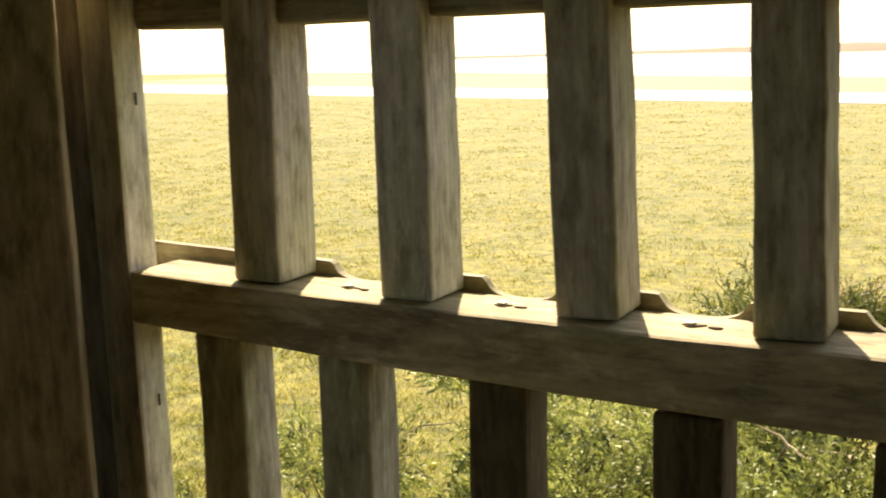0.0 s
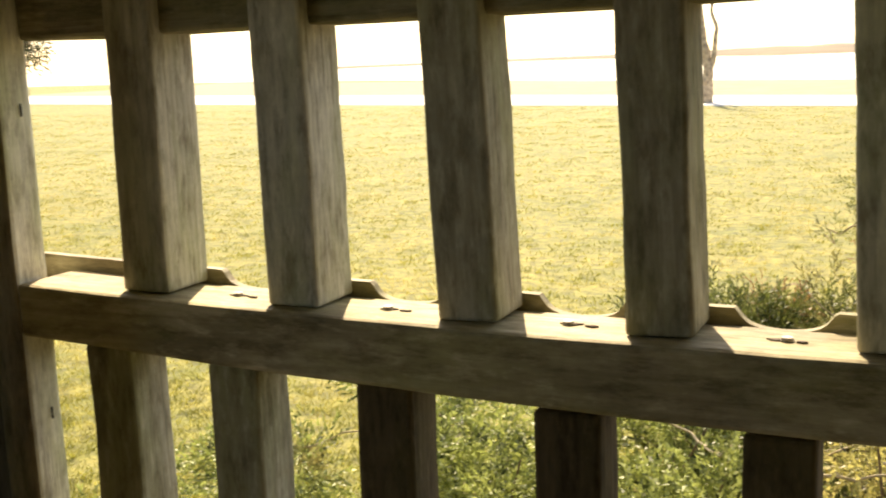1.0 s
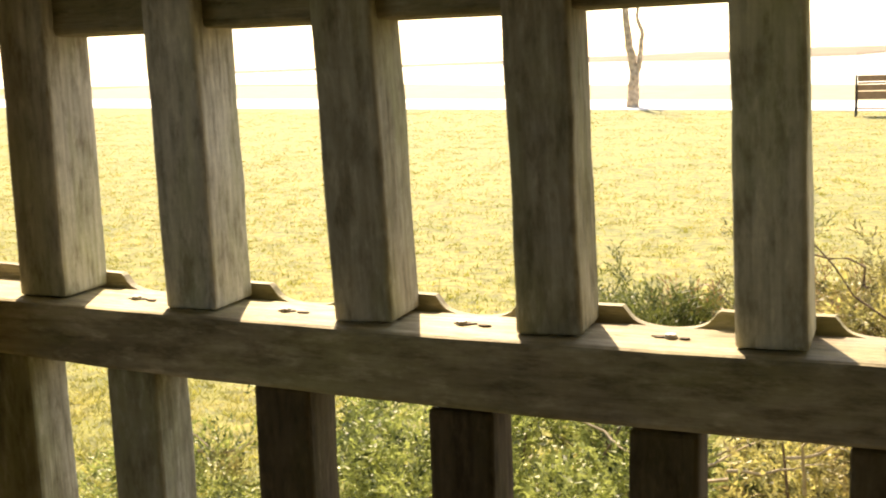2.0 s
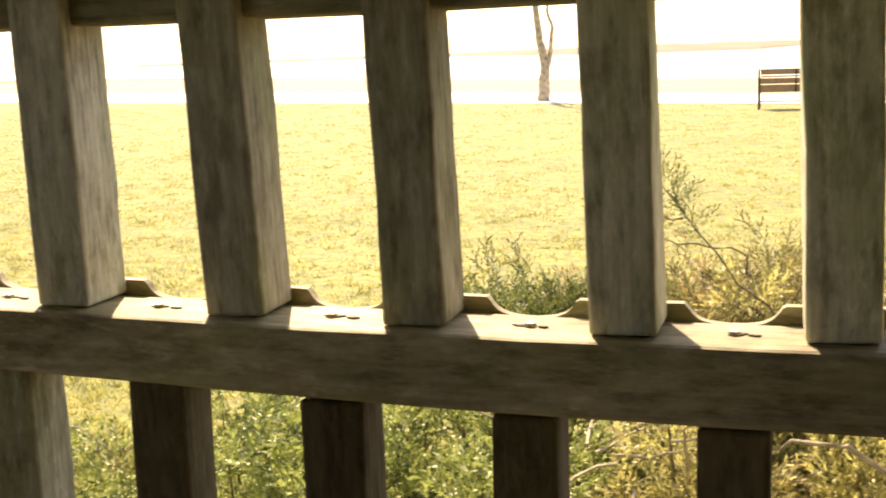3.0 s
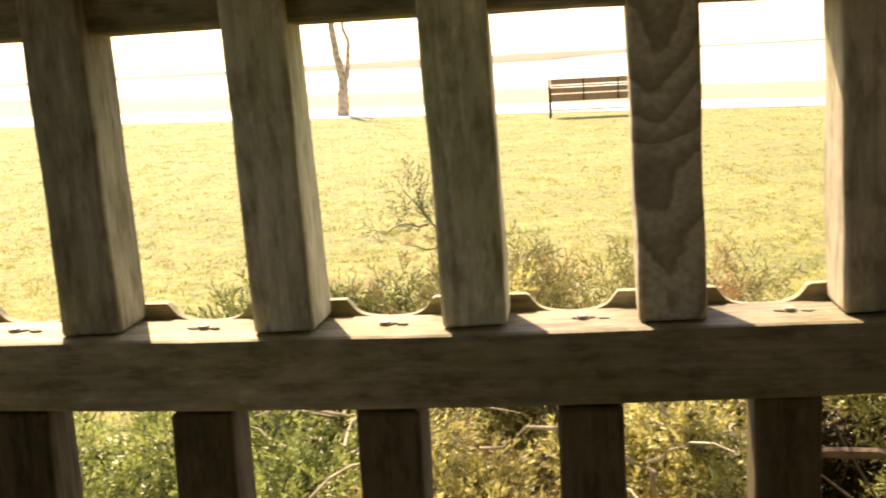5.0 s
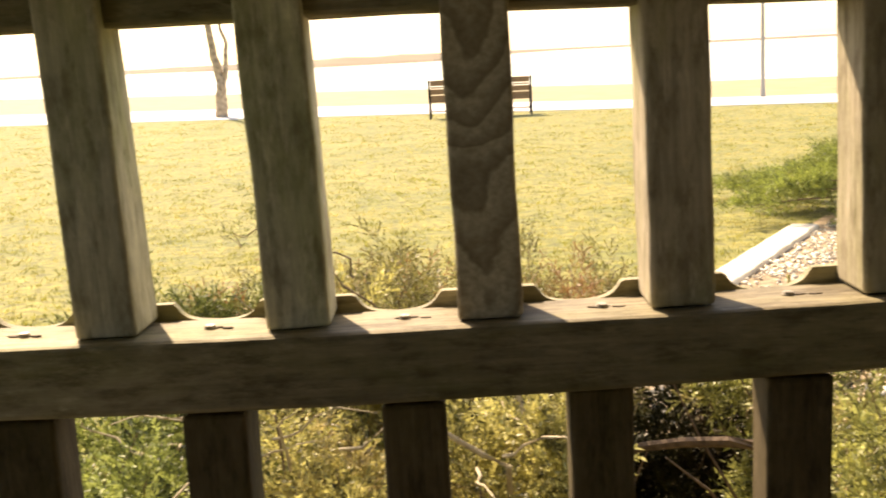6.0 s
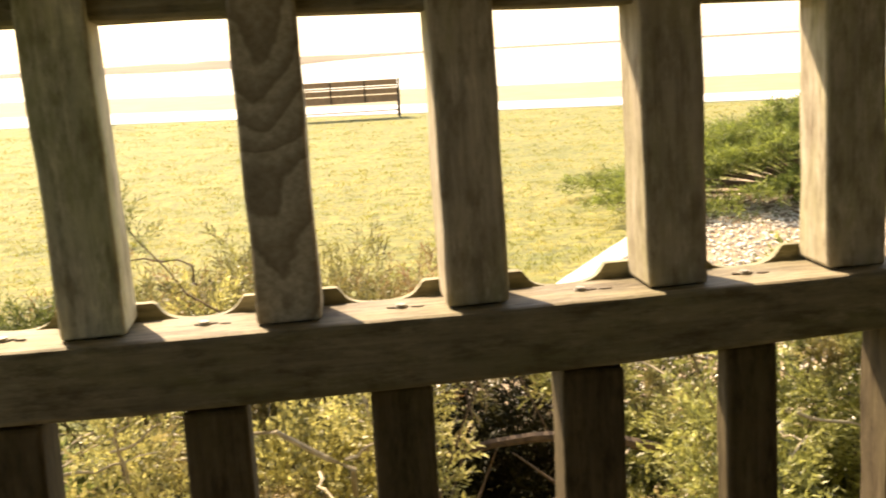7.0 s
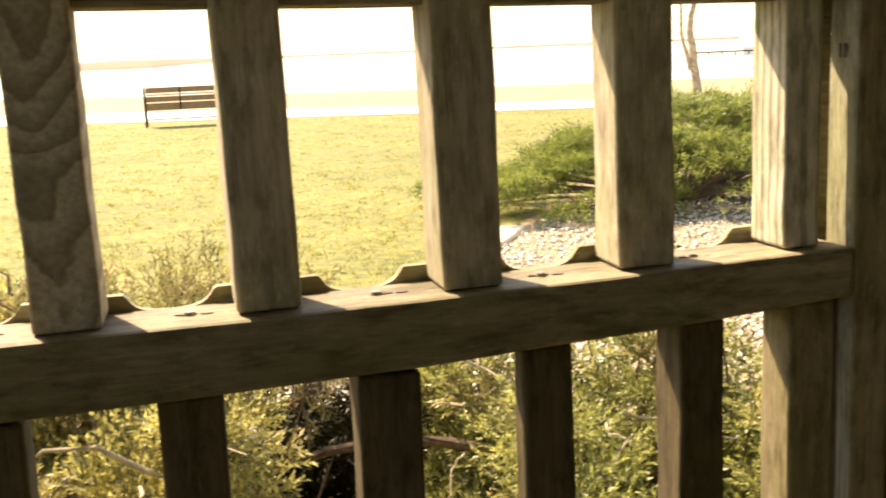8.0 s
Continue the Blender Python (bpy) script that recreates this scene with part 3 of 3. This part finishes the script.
TWIG = [frond_shape(k + 60, 5, 0.0088, 0.0015, 0.075, (12, 8), 0.8) for k in range(6)]
COARSE = [frond_shape(k + 40, 5, 0.0125, 0.0017, 0.085, (12, 8)) for k in range(6)]


def foliage(spots, ways, material, parent, seed, scale=1.0, name="foliage", shapes=None):
    rr = np.random.RandomState(seed + 99)
    n = len(spots)
    z = ways
    ref = rr.normal(0, 1, (n, 3))
    x = np.cross(ref, z)
    x /= np.linalg.norm(x, axis=1)[:, None] + 1e-9
    y = np.cross(z, x)
    size = rr.uniform(0.65, 1.35, n) * scale
    chunks = []
    for k in range(6):
        pick = np.arange(n) % 6 == k
        T = (shapes or FINE)[k]
        R = np.stack([x[pick], y[pick], z[pick]], axis=2) * size[pick][:, None, None]
        chunks.append((np.einsum("nij,vj->nvi", R, T) + spots[pick][:, None, :]).reshape(-1, 3))
    verts = np.concatenate(chunks)
    faces = np.arange(len(verts)).reshape(-1, 3)
    return soup(name, verts, faces, material, parent)


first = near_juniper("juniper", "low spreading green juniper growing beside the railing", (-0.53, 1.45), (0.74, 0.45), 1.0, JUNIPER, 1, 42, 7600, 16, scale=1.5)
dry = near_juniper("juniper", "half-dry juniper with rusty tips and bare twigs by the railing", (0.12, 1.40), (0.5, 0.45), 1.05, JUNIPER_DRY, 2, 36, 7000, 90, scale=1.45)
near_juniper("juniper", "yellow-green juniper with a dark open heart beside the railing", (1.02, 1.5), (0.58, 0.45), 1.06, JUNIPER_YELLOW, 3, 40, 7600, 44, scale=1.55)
# extra bush added to fill the shaded heart, dark by its own colour
near_juniper("juniper", "added low juniper, leaves coloured dark as shade behind the bushes at the railing", (0.55, 2.1), (0.5, 0.3), 0.84, SHADED, 4, 34, 3000, 0, scale=1.45, shapes=COARSE)


def shoot(parent, tip, foot, seed, amount, size, material, start=0.3, loose=0.014):
    """A thin leader that stands out of a low juniper."""
    rr = np.random.RandomState(seed)
    o = np.array(parent.location)
    end = np.array(tip) - np.array(foot)
    bend = rr.uniform(-0.02, 0.02, 3)
    pts = [np.array(foot) - o + end * t + bend * math.sin(math.pi * t) + rr.normal(0, 0.004, 3) for t in np.linspace(0, 1, 10)]
    stem = part("shoot", tube([Vector(p) for p in pts], np.linspace(0.0024, 0.0008, 10), 5), BARK if seed % 3 else DEADWOOD, parent)
    spots, ways = [], []
    for k in range(amount):
        t = start + (1 - start) * rr.rand() ** 0.8
        i = min(int(t * 9), 8)
        p = pts[i] + (pts[i + 1] - pts[i]) * (t * 9 - i)
        side = rr.normal(0, 1, 3)
        d = (pts[i + 1] - pts[i]) * 10 + side * 0.45 + np.array([0, 0, 0.3])
        spots.append(p + side * loose)
        ways.append(d / np.linalg.norm(d))
    foliage(np.array(spots), np.array(ways), material, stem, seed, size, shapes=TWIG)


shoot(dry, (-0.068, 1.495, 1.288), (0.21, 1.47, 1.0), 5, 40, 0.5, SHOOT_GREEN, 0.70, 0.005)
shoot(dry, (-0.115, 1.495, 1.222), (-0.030, 1.49, 1.238), 9, 16, 0.40, SHOOT_GREEN, 0.2, 0.004)
shoot(dry, (-0.075, 1.495, 1.205), (0.064, 1.485, 1.158), 8, 14, 0.36, RUST, 0.55, 0.005)
leaders = random.Random(12)
for k in range(66):
    fx = -0.10 + 0.62 * leaders.random()
    fy = leaders.uniform(1.55, 1.95)
    high = 1.0 + (0.12 if 0.0 < fx < 0.4 else 0.07) * leaders.random() + 0.05 * (fy - 1.5)
    shoot(dry, (fx + leaders.uniform(-0.10, 0.06), fy, high), (fx, fy - 0.03, 0.84), 10 + k, 30, 0.72, RUST if k % 17 == 0 else SHOOT_DRY)
for k in range(24):
    fx, fy = leaders.uniform(-0.34, -0.10), leaders.uniform(1.6, 1.95)
    shoot(first, (fx - leaders.uniform(0, 0.14), fy, 0.97 + 0.11 * leaders.random()), (fx, fy, 0.84), 110 + k, 44, 0.85, RUST if k == 7 else SHOOT_GREEN)

# big far juniper on the mulch
def mound_juniper(base, reach, height, seed):
    rr = np.random.RandomState(seed)
    top = thing("juniper_mound", "broad dark green juniper mound on the bark mulch", "shrub", at=(base[0], base[1], 0))
    spots, ways = [], []
    for k in range(150):
        a = rr.uniform(0, 2 * math.pi)
        out = math.sqrt(rr.uniform(0.02, 1.0))
        bump_up = 1 + 0.20 * math.sin(a * 5 + seed) + 0.12 * math.sin(a * 11)
        end = np.array([math.cos(a) * reach[0] * out * bump_up, math.sin(a) * reach[1] * out * bump_up,
                        height * (1 - out ** 2.2) * rr.uniform(0.78, 1.1) + 0.07 + 0.2 * rr.rand() * out])
        end[2] *= min(1.05, max(0.5, 0.92 + 0.42 * end[0] / reach[0]))
        mid = end * np.array([0.5, 0.5, 0.0]) + np.array([0, 0, height * 0.3])
        pts = np.array([2 * t * (1 - t) * mid + t * t * end for t in np.linspace(0, 1, 6)])
        part("limb", tube([Vector(p) for p in pts], np.linspace(0.022, 0.004, 6), 4), BARK, top)
        out_way = np.array([math.cos(a), math.sin(a), 0.0])
        wide, long = rr.uniform(0.12, 0.22), rr.uniform(0.22, 0.42)
        for j in range(72):
            u, v = rr.uniform(-1, 0.55), rr.normal(0, 0.5)
            cross = np.array([-out_way[1], out_way[0], 0.0])
            p = end + out_way * u * long + cross * v * wide * (1.1 - 0.5 * u)
            p = p + np.array([0, 0, 0.05 * (1 - u * u) - 0.10 * v * v + rr.normal(0, 0.016)])
            d = out_way * 0.9 + cross * v * 0.8 + rr.normal(0, 0.28, 3) + np.array([0, 0, 0.22])
            spots.append(p)
            ways.append(d / np.linalg.norm(d))
    foliage(np.array(spots), np.array(ways), JUNIPER_FAR, top, seed, 1.7, shapes=COARSE)


mound_juniper((4.65, 9.05), (2.0, 1.1), 0.76, 21)

# mulch bed, kerb
KA, KB = Vector((0.55, 4.40, 0)), Vector((2.88, 8.27, 0))
KD = (KB - KA).normalized()
KN = Vector((KD.y, -KD.x, 0))
bm = bmesh.new()
edge = [KA - KD * 2.4, KA, KA.lerp(KB, 0.5), KB, KB + KD * 3.0, Vector((9.5, 13.0, 0)), Vector((9.5, 0.8, 0)), Vector((-0.8, 0.7, 0))]
bm.faces.new([bm.verts.new((p.x, p.y, 0.012)) for p in edge][::-1])
bmesh.ops.triangulate(bm, faces=bm.faces)
bmesh.ops.recalc_face_normals(bm, faces=bm.faces)
tagged(part("mulch_bed", bm, SOIL), "bark mulch bed around the shelter", "flower bed", kind="structure")
kerb = thing("kerb", "pale timber kerb edging the mulch bed", "kerb", kind="structure")
L = (KB - KA).length
for k in range(3):
    a, c = KA + KD * (L * k / 3 + 0.01), KA + KD * (L * (k + 1) / 3 - 0.01)
    bm = worn_timber(0, (c - a).length, -0.10, 0.10, -0.06, 0.05, 0, 12, 0.012, 0.006, 80 + k)
    ob = part("kerb_timber", bm, KERB, kerb)
    ob.matrix_basis = pose(a.x, a.y, 0.0, 0, 0, math.degrees(math.atan2(KD.y, KD.x)))


def chips():
    rr = np.random.RandomState(8)
    vs = []
    while len(vs) < 16500:
        u, v = rr.uniform(-2.6, L + 2.5), rr.uniform(0.12, 4.0)
        p = KA + KD * u + KN * v
        if p.y < 1.0:
            continue
        a, r = rr.uniform(0, 6.28), rr.uniform(0.006, 0.023)
        d, w = np.array([math.cos(a), math.sin(a), rr.uniform(-.4, .4)]) * r, np.array([-math.sin(a), math.cos(a), rr.uniform(-.4, .4)]) * r * rr.uniform(0.3, 0.6)
        c = np.array([p.x, p.y, 0.028])
        vs.append([c - d - w, c + d - w * 0.8, c + d * 0.9 + w, c - d * 0.8 + w])
    verts = np.array(vs).reshape(-1, 3)
    low = verts - np.array([0, 0, 0.009])
    n = len(vs)
    q = np.arange(n * 4).reshape(-1, 4)
    faces = [q]
    for j in range(4):
        faces.append(np.stack([q[:, j], q[:, j] + 4 * n, q[:, (j + 1) % 4] + 4 * n, q[:, (j + 1) % 4]], axis=1))
    return soup("bark_chips", np.concatenate([verts, low]), np.concatenate(faces), CHIP)


tagged(chips(), "pale loose bark chips covering the bed", "mulch", kind="stuff")

# heavy old juniper stems lying under the bushes
for k, (a, c, r) in enumerate([((0.36, 1.62, 0.80), (0.82, 1.55, 0.79), 0.011), ((0.40, 1.5, 0.72), (0.80, 1.46, 0.73), 0.009),
                               ((0.05, 1.22, 0.985), (0.26, 1.2, 0.96), 0.004), ((0.24, 1.5, 1.08), (0.30, 1.3, 0.93), 0.004)]):
    rr = random.Random(k)
    pts = [Vector(a).lerp(Vector(c), t / 7) + Vector((0, rr.uniform(-.007, .007), rr.uniform(-.007, .007) + 0.05 * math.sin(t / 7 * 3.14))) for t in range(8)]
    foot = Vector((pts[-1].x + 0.03, pts[-1].y + 0.42, 0.0))
    pts = pts + [pts[-1].lerp(foot, 0.4), foot]
    ob = part("fallen_stem", tube(pts, [r * (0.6 + 0.06 * j) for j in range(10)], 7), DEADWOOD if k > 1 else BARK)
    tagged(ob, "crooked bare juniper stem among the bushes", "branch", "bare stems")

# ---- grass ----
def grass():
    """Tufts of short blades, thickest where the lawn lies nearest."""
    rr = np.random.RandomState(3)
    tufts = 27000
    y = 2.0 * (33.0 / 2.0) ** (rr.rand(tufts) ** 1.45)
    x = rr.uniform(-1.2, 0.62, tufts) * (y + 0.6)
    reach = rr.uniform(0.015, 0.05, tufts) * (0.7 + y / 9)
    tall = rr.uniform(0.012, 0.034, tufts)
    per = 11
    lean_way = rr.uniform(0, 2 * math.pi, tufts)
    x, y, reach, tall, lean_way = (np.repeat(v, per) for v in (x, y, reach, tall, lean_way))
    n = len(x)
    x, y = x + rr.normal(0, 1, n) * reach, y + rr.normal(0, 1, n) * reach
    side = (x - KA.x) * KN.x + (y - KA.y) * KN.y
    keep = (side < -0.16) & ~((np.abs(x) < 1.0) & (y < 2.1)) & (y < 26.6 - 0.415 * x)
    x, y, tall, lean_way = x[keep], y[keep], tall[keep], lean_way[keep]
    n = len(x)
    a = rr.uniform(0, 2 * math.pi, n)
    h = tall * rr.uniform(0.5, 1.2, n)
    w = rr.uniform(0.0012, 0.0028, n) * (0.7 + y / 6)
    lean = rr.uniform(0.3, 1.6, n) * h
    b = lean_way + rr.normal(0, 0.8, n)
    base = np.stack([x, y, np.zeros(n)], 1)
    side = np.stack([np.cos(a), np.sin(a), np.zeros(n)], 1) * w[:, None]
    tip = base + np.stack([np.cos(b) * lean, np.sin(b) * lean, h], 1)
    verts = np.stack([base - side, base + side, tip], 1).reshape(-1, 3)
    return soup("grass", verts, np.arange(n * 3).reshape(-1, 3), BLADE)


tagged(grass(), "short dry winter grass of the lawn", "grass", kind="stuff")

# ---- bench ----
def bench():
    a, c = Vector((-0.26, 24.8, 0)), Vector((2.0, 24.75, 0))
    w = (c - a).length
    top = thing("park_bench", "long brown-slatted park bench with a black iron frame on the lawn", "bench")
    top.matrix_basis = pose(a.x + 0.05, a.y, 0, 0, 0, math.degrees(math.atan2(c.y - a.y, c.x - a.x))) @ Matrix.Diagonal((1, 1, 1.05, 1))
    for z0, z1 in ((0.345, 0.50), (0.52, 0.635), (0.65, 0.685), (0.70, 0.82)):
        y = 0.10 - (z0 - 0.345) * 0.22
        part("back_slat", box(0.03, w - 0.03, y, y + 0.035, z0, z1, 0.006), SLAT, top)
    for k in range(4):
        part("seat_slat", box(0.03, w - 0.03, 0.16 + k * 0.11, 0.25 + k * 0.11, 0.41, 0.445, 0.006), SLAT, top)
    for x in (0.0, w):
        side = part("end_frame", tube([Vector((x, -0.02, 0.83)), Vector((x, 0.09, 0.42)), Vector((x, 0.02, 0.0))], (0.022, 0.025, 0.022), 6), IRON, top)
        part("front_leg", tube([Vector((x, 0.10, 0.41)), Vector((x, 0.52, 0.41)), Vector((x, 0.56, 0.0))], (0.022, 0.022, 0.022), 6), IRON, side)
        part("arm_rest", tube([Vector((x, 0.02, 0.63)), Vector((x, 0.5, 0.62)), Vector((x, 0.53, 0.41))], (0.018, 0.02, 0.018), 6), IRON, side)
    for f in (1 / 3, 2 / 3):
        part("back_strap", tube([Vector((w * f, -0.025, 0.81)), Vector((w * f, 0.085, 0.35)), Vector((w * f, 0.14, 0.40)), Vector((w * f, 0.55, 0.40))], (0.016,) * 4, 6), IRON, top)
    part("stretcher", tube([Vector((0, 0.04, 0.165)), Vector((w, 0.04, 0.165))], (0.014, 0.014), 6), IRON, top)


bench()

# ---- trees and far things ----
def bare_tree(name, label, base, lines, material, seed=0):
    top = thing(name, label, "tree", at=base)
    for k, (pts, r0, r1) in enumerate(lines):
        n = len(pts)
        path = []
        for i in range(n - 1):
            for j in range(4):
                path.append(Vector(pts[i]).lerp(Vector(pts[i + 1]), j / 4))
        path.append(Vector(pts[-1]))
        rr = random.Random(seed + k)
        path = [path[0]] + [p + Vector((rr.uniform(-.02, .02), rr.uniform(-.02, .02), 0)) for p in path[1:]]
        part("trunk" if k == 0 else "limb", tube(path, np.linspace(r0, r1, len(path)), 9), material, top)


bare_tree("young_tree", "slender bare tree with pale blotched bark and two stems", (-6.05, 30.7, 0),
          [([(0, 0, 0), (0.02, 0, 0.5), (0.05, 0, 1.0), (-0.12, 0, 1.9), (-0.2, 0, 3.2), (-0.1, 0.2, 5.2)], 0.18, 0.05),
           ([(0.06, 0, 0.55), (0.20, 0, 1.3), (0.26, 0.05, 2.0), (0.12, 0.1, 2.5), (0.3, 0.2, 4.2)], 0.08, 0.03)], BIRCH, seed=1)
bare_tree("young_tree", "bare crooked young tree beyond the juniper mound", (13.75, 26.8, 0),
          [([(0, 0, 0), (-0.1, 0, 0.8), (-0.22, 0, 1.6), (-0.1, 0, 2.4), (0.1, 0, 4.4)], 0.13, 0.05),
           ([(-0.2, 0, 0.6), (-0.45, 0, 1.6), (-0.4, 0.1, 3.6)], 0.06, 0.03)], BIRCH, seed=5)


def lamp_post(base):
    top = thing("lamp_post", "tall slim pale grey lamp post beside the footpath", "lamp post", at=base)
    part("pole", tube([Vector((0, 0, 0)), Vector((0, 0, 0.3)), Vector((0, 0, 5.0))], (0.07, 0.05, 0.035), 12), POLE, top)
    part("lantern", tube([Vector((0, 0, 5.0)), Vector((0, 0, 5.05)), Vector((0, 0, 5.35)), Vector((0, 0, 5.45))], (0.04, 0.14, 0.18, 0.03), 12), POLE, top)


lamp_post((7.78, 26.9, 0))


def conifer(base, seed):
    rr = np.random.RandomState(seed)
    top = thing("conifer", "dark evergreen tree with drooping branches on the lawn", "tree", at=base)
    part("trunk", tube([Vector((0, 0, 0)), Vector((0.03, 0, 2)), Vector((0, 0, 6.5))], (0.16, 0.12, 0.02), 9), BARK, top)
    spots, ways = [], []
    for k in range(110):
        z = 1.90 + 4.3 * rr.rand() ** 2.2
        a = rr.uniform(0, 2 * math.pi)
        ln = (2.0 - 0.30 * (z - 1.75)) * rr.uniform(0.7, 1.05)
        d = np.array([math.cos(a), math.sin(a), 0])
        sink = rr.uniform(0.25, 0.55)
        pts = np.array([np.array([0, 0, z]) + d * ln * t + np.array([0, 0, 0.25 * t - sink * t * t]) for t in np.linspace(0, 1, 6)])
        part("limb", tube([Vector(p) for p in pts], np.linspace(0.02, 0.004, 6), 4), BARK, top)
        for j in range(50):
            t = 1.0 - 0.6 * rr.rand() ** 1.2
            i = min(int(t * 5), 4)
            p = pts[i] + (pts[i + 1] - pts[i]) * (t * 5 - i)
            side = rr.normal(0, 1, 3) * np.array([1, 1, 0.6])
            w = d * 0.5 + side * 0.5 + np.array([0, 0, -0.15])
            spots.append(p + side * 0.10)
            ways.append(w / np.linalg.norm(w))
    foliage(np.array(spots), np.array(ways), CONIFER, top, seed, 4.4, "needles", TWIG)


conifer((-11.70, 9.4, 0), 31)


def boat(at, turn):
    top = thing("motor_boat", "white motor boat lying on the water", "boat")
    top.matrix_basis = pose(*at, 0, 0, turn) @ Matrix.Scale(1.5, 4)
    bm = bmesh.new()
    rows = []
    for x, w, z in ((-4, 1.3, 0.9), (-1, 1.5, 0.95), (2, 1.3, 1.1), (4, 0.6, 1.3), (5, 0.05, 1.45)):
        rows.append([bm.verts.new(p) for p in ((x, -w, z), (x, -w * 0.7, 0), (x, w * 0.7, 0), (x, w, z))])
    for p, q in zip(rows, rows[1:]):
        for j in range(4):
            bm.faces.new((p[j], p[(j + 1) % 4], q[(j + 1) % 4], q[j]))
    bm.faces.new(rows[0][::-1])
    bm.faces.new(rows[-1])
    part("hull", bm, HULL, top)
    cabin = part("cabin", box(-1.5, 2.0, -0.95, 0.95, 0.95, 2.2, 0.2), HULL, top)
    part("cabin_window", box(-1.1, 1.7, -0.97, 0.97, 1.5, 1.95, 0.02), GLASSY, cabin)


boat((123.0, 212, -2.45), 15)
bm = box(104, 121, 208, 209, -2.0, -1.7, 0.02)
for x in range(104, 122, 3):
    box(x, x + 0.2, 208.3, 208.5, -2.6, -1.9, 0, bm)
tagged(part("jetty", bm, FARGREEN), "low dark timber jetty out on the water", "jetty", kind="structure")
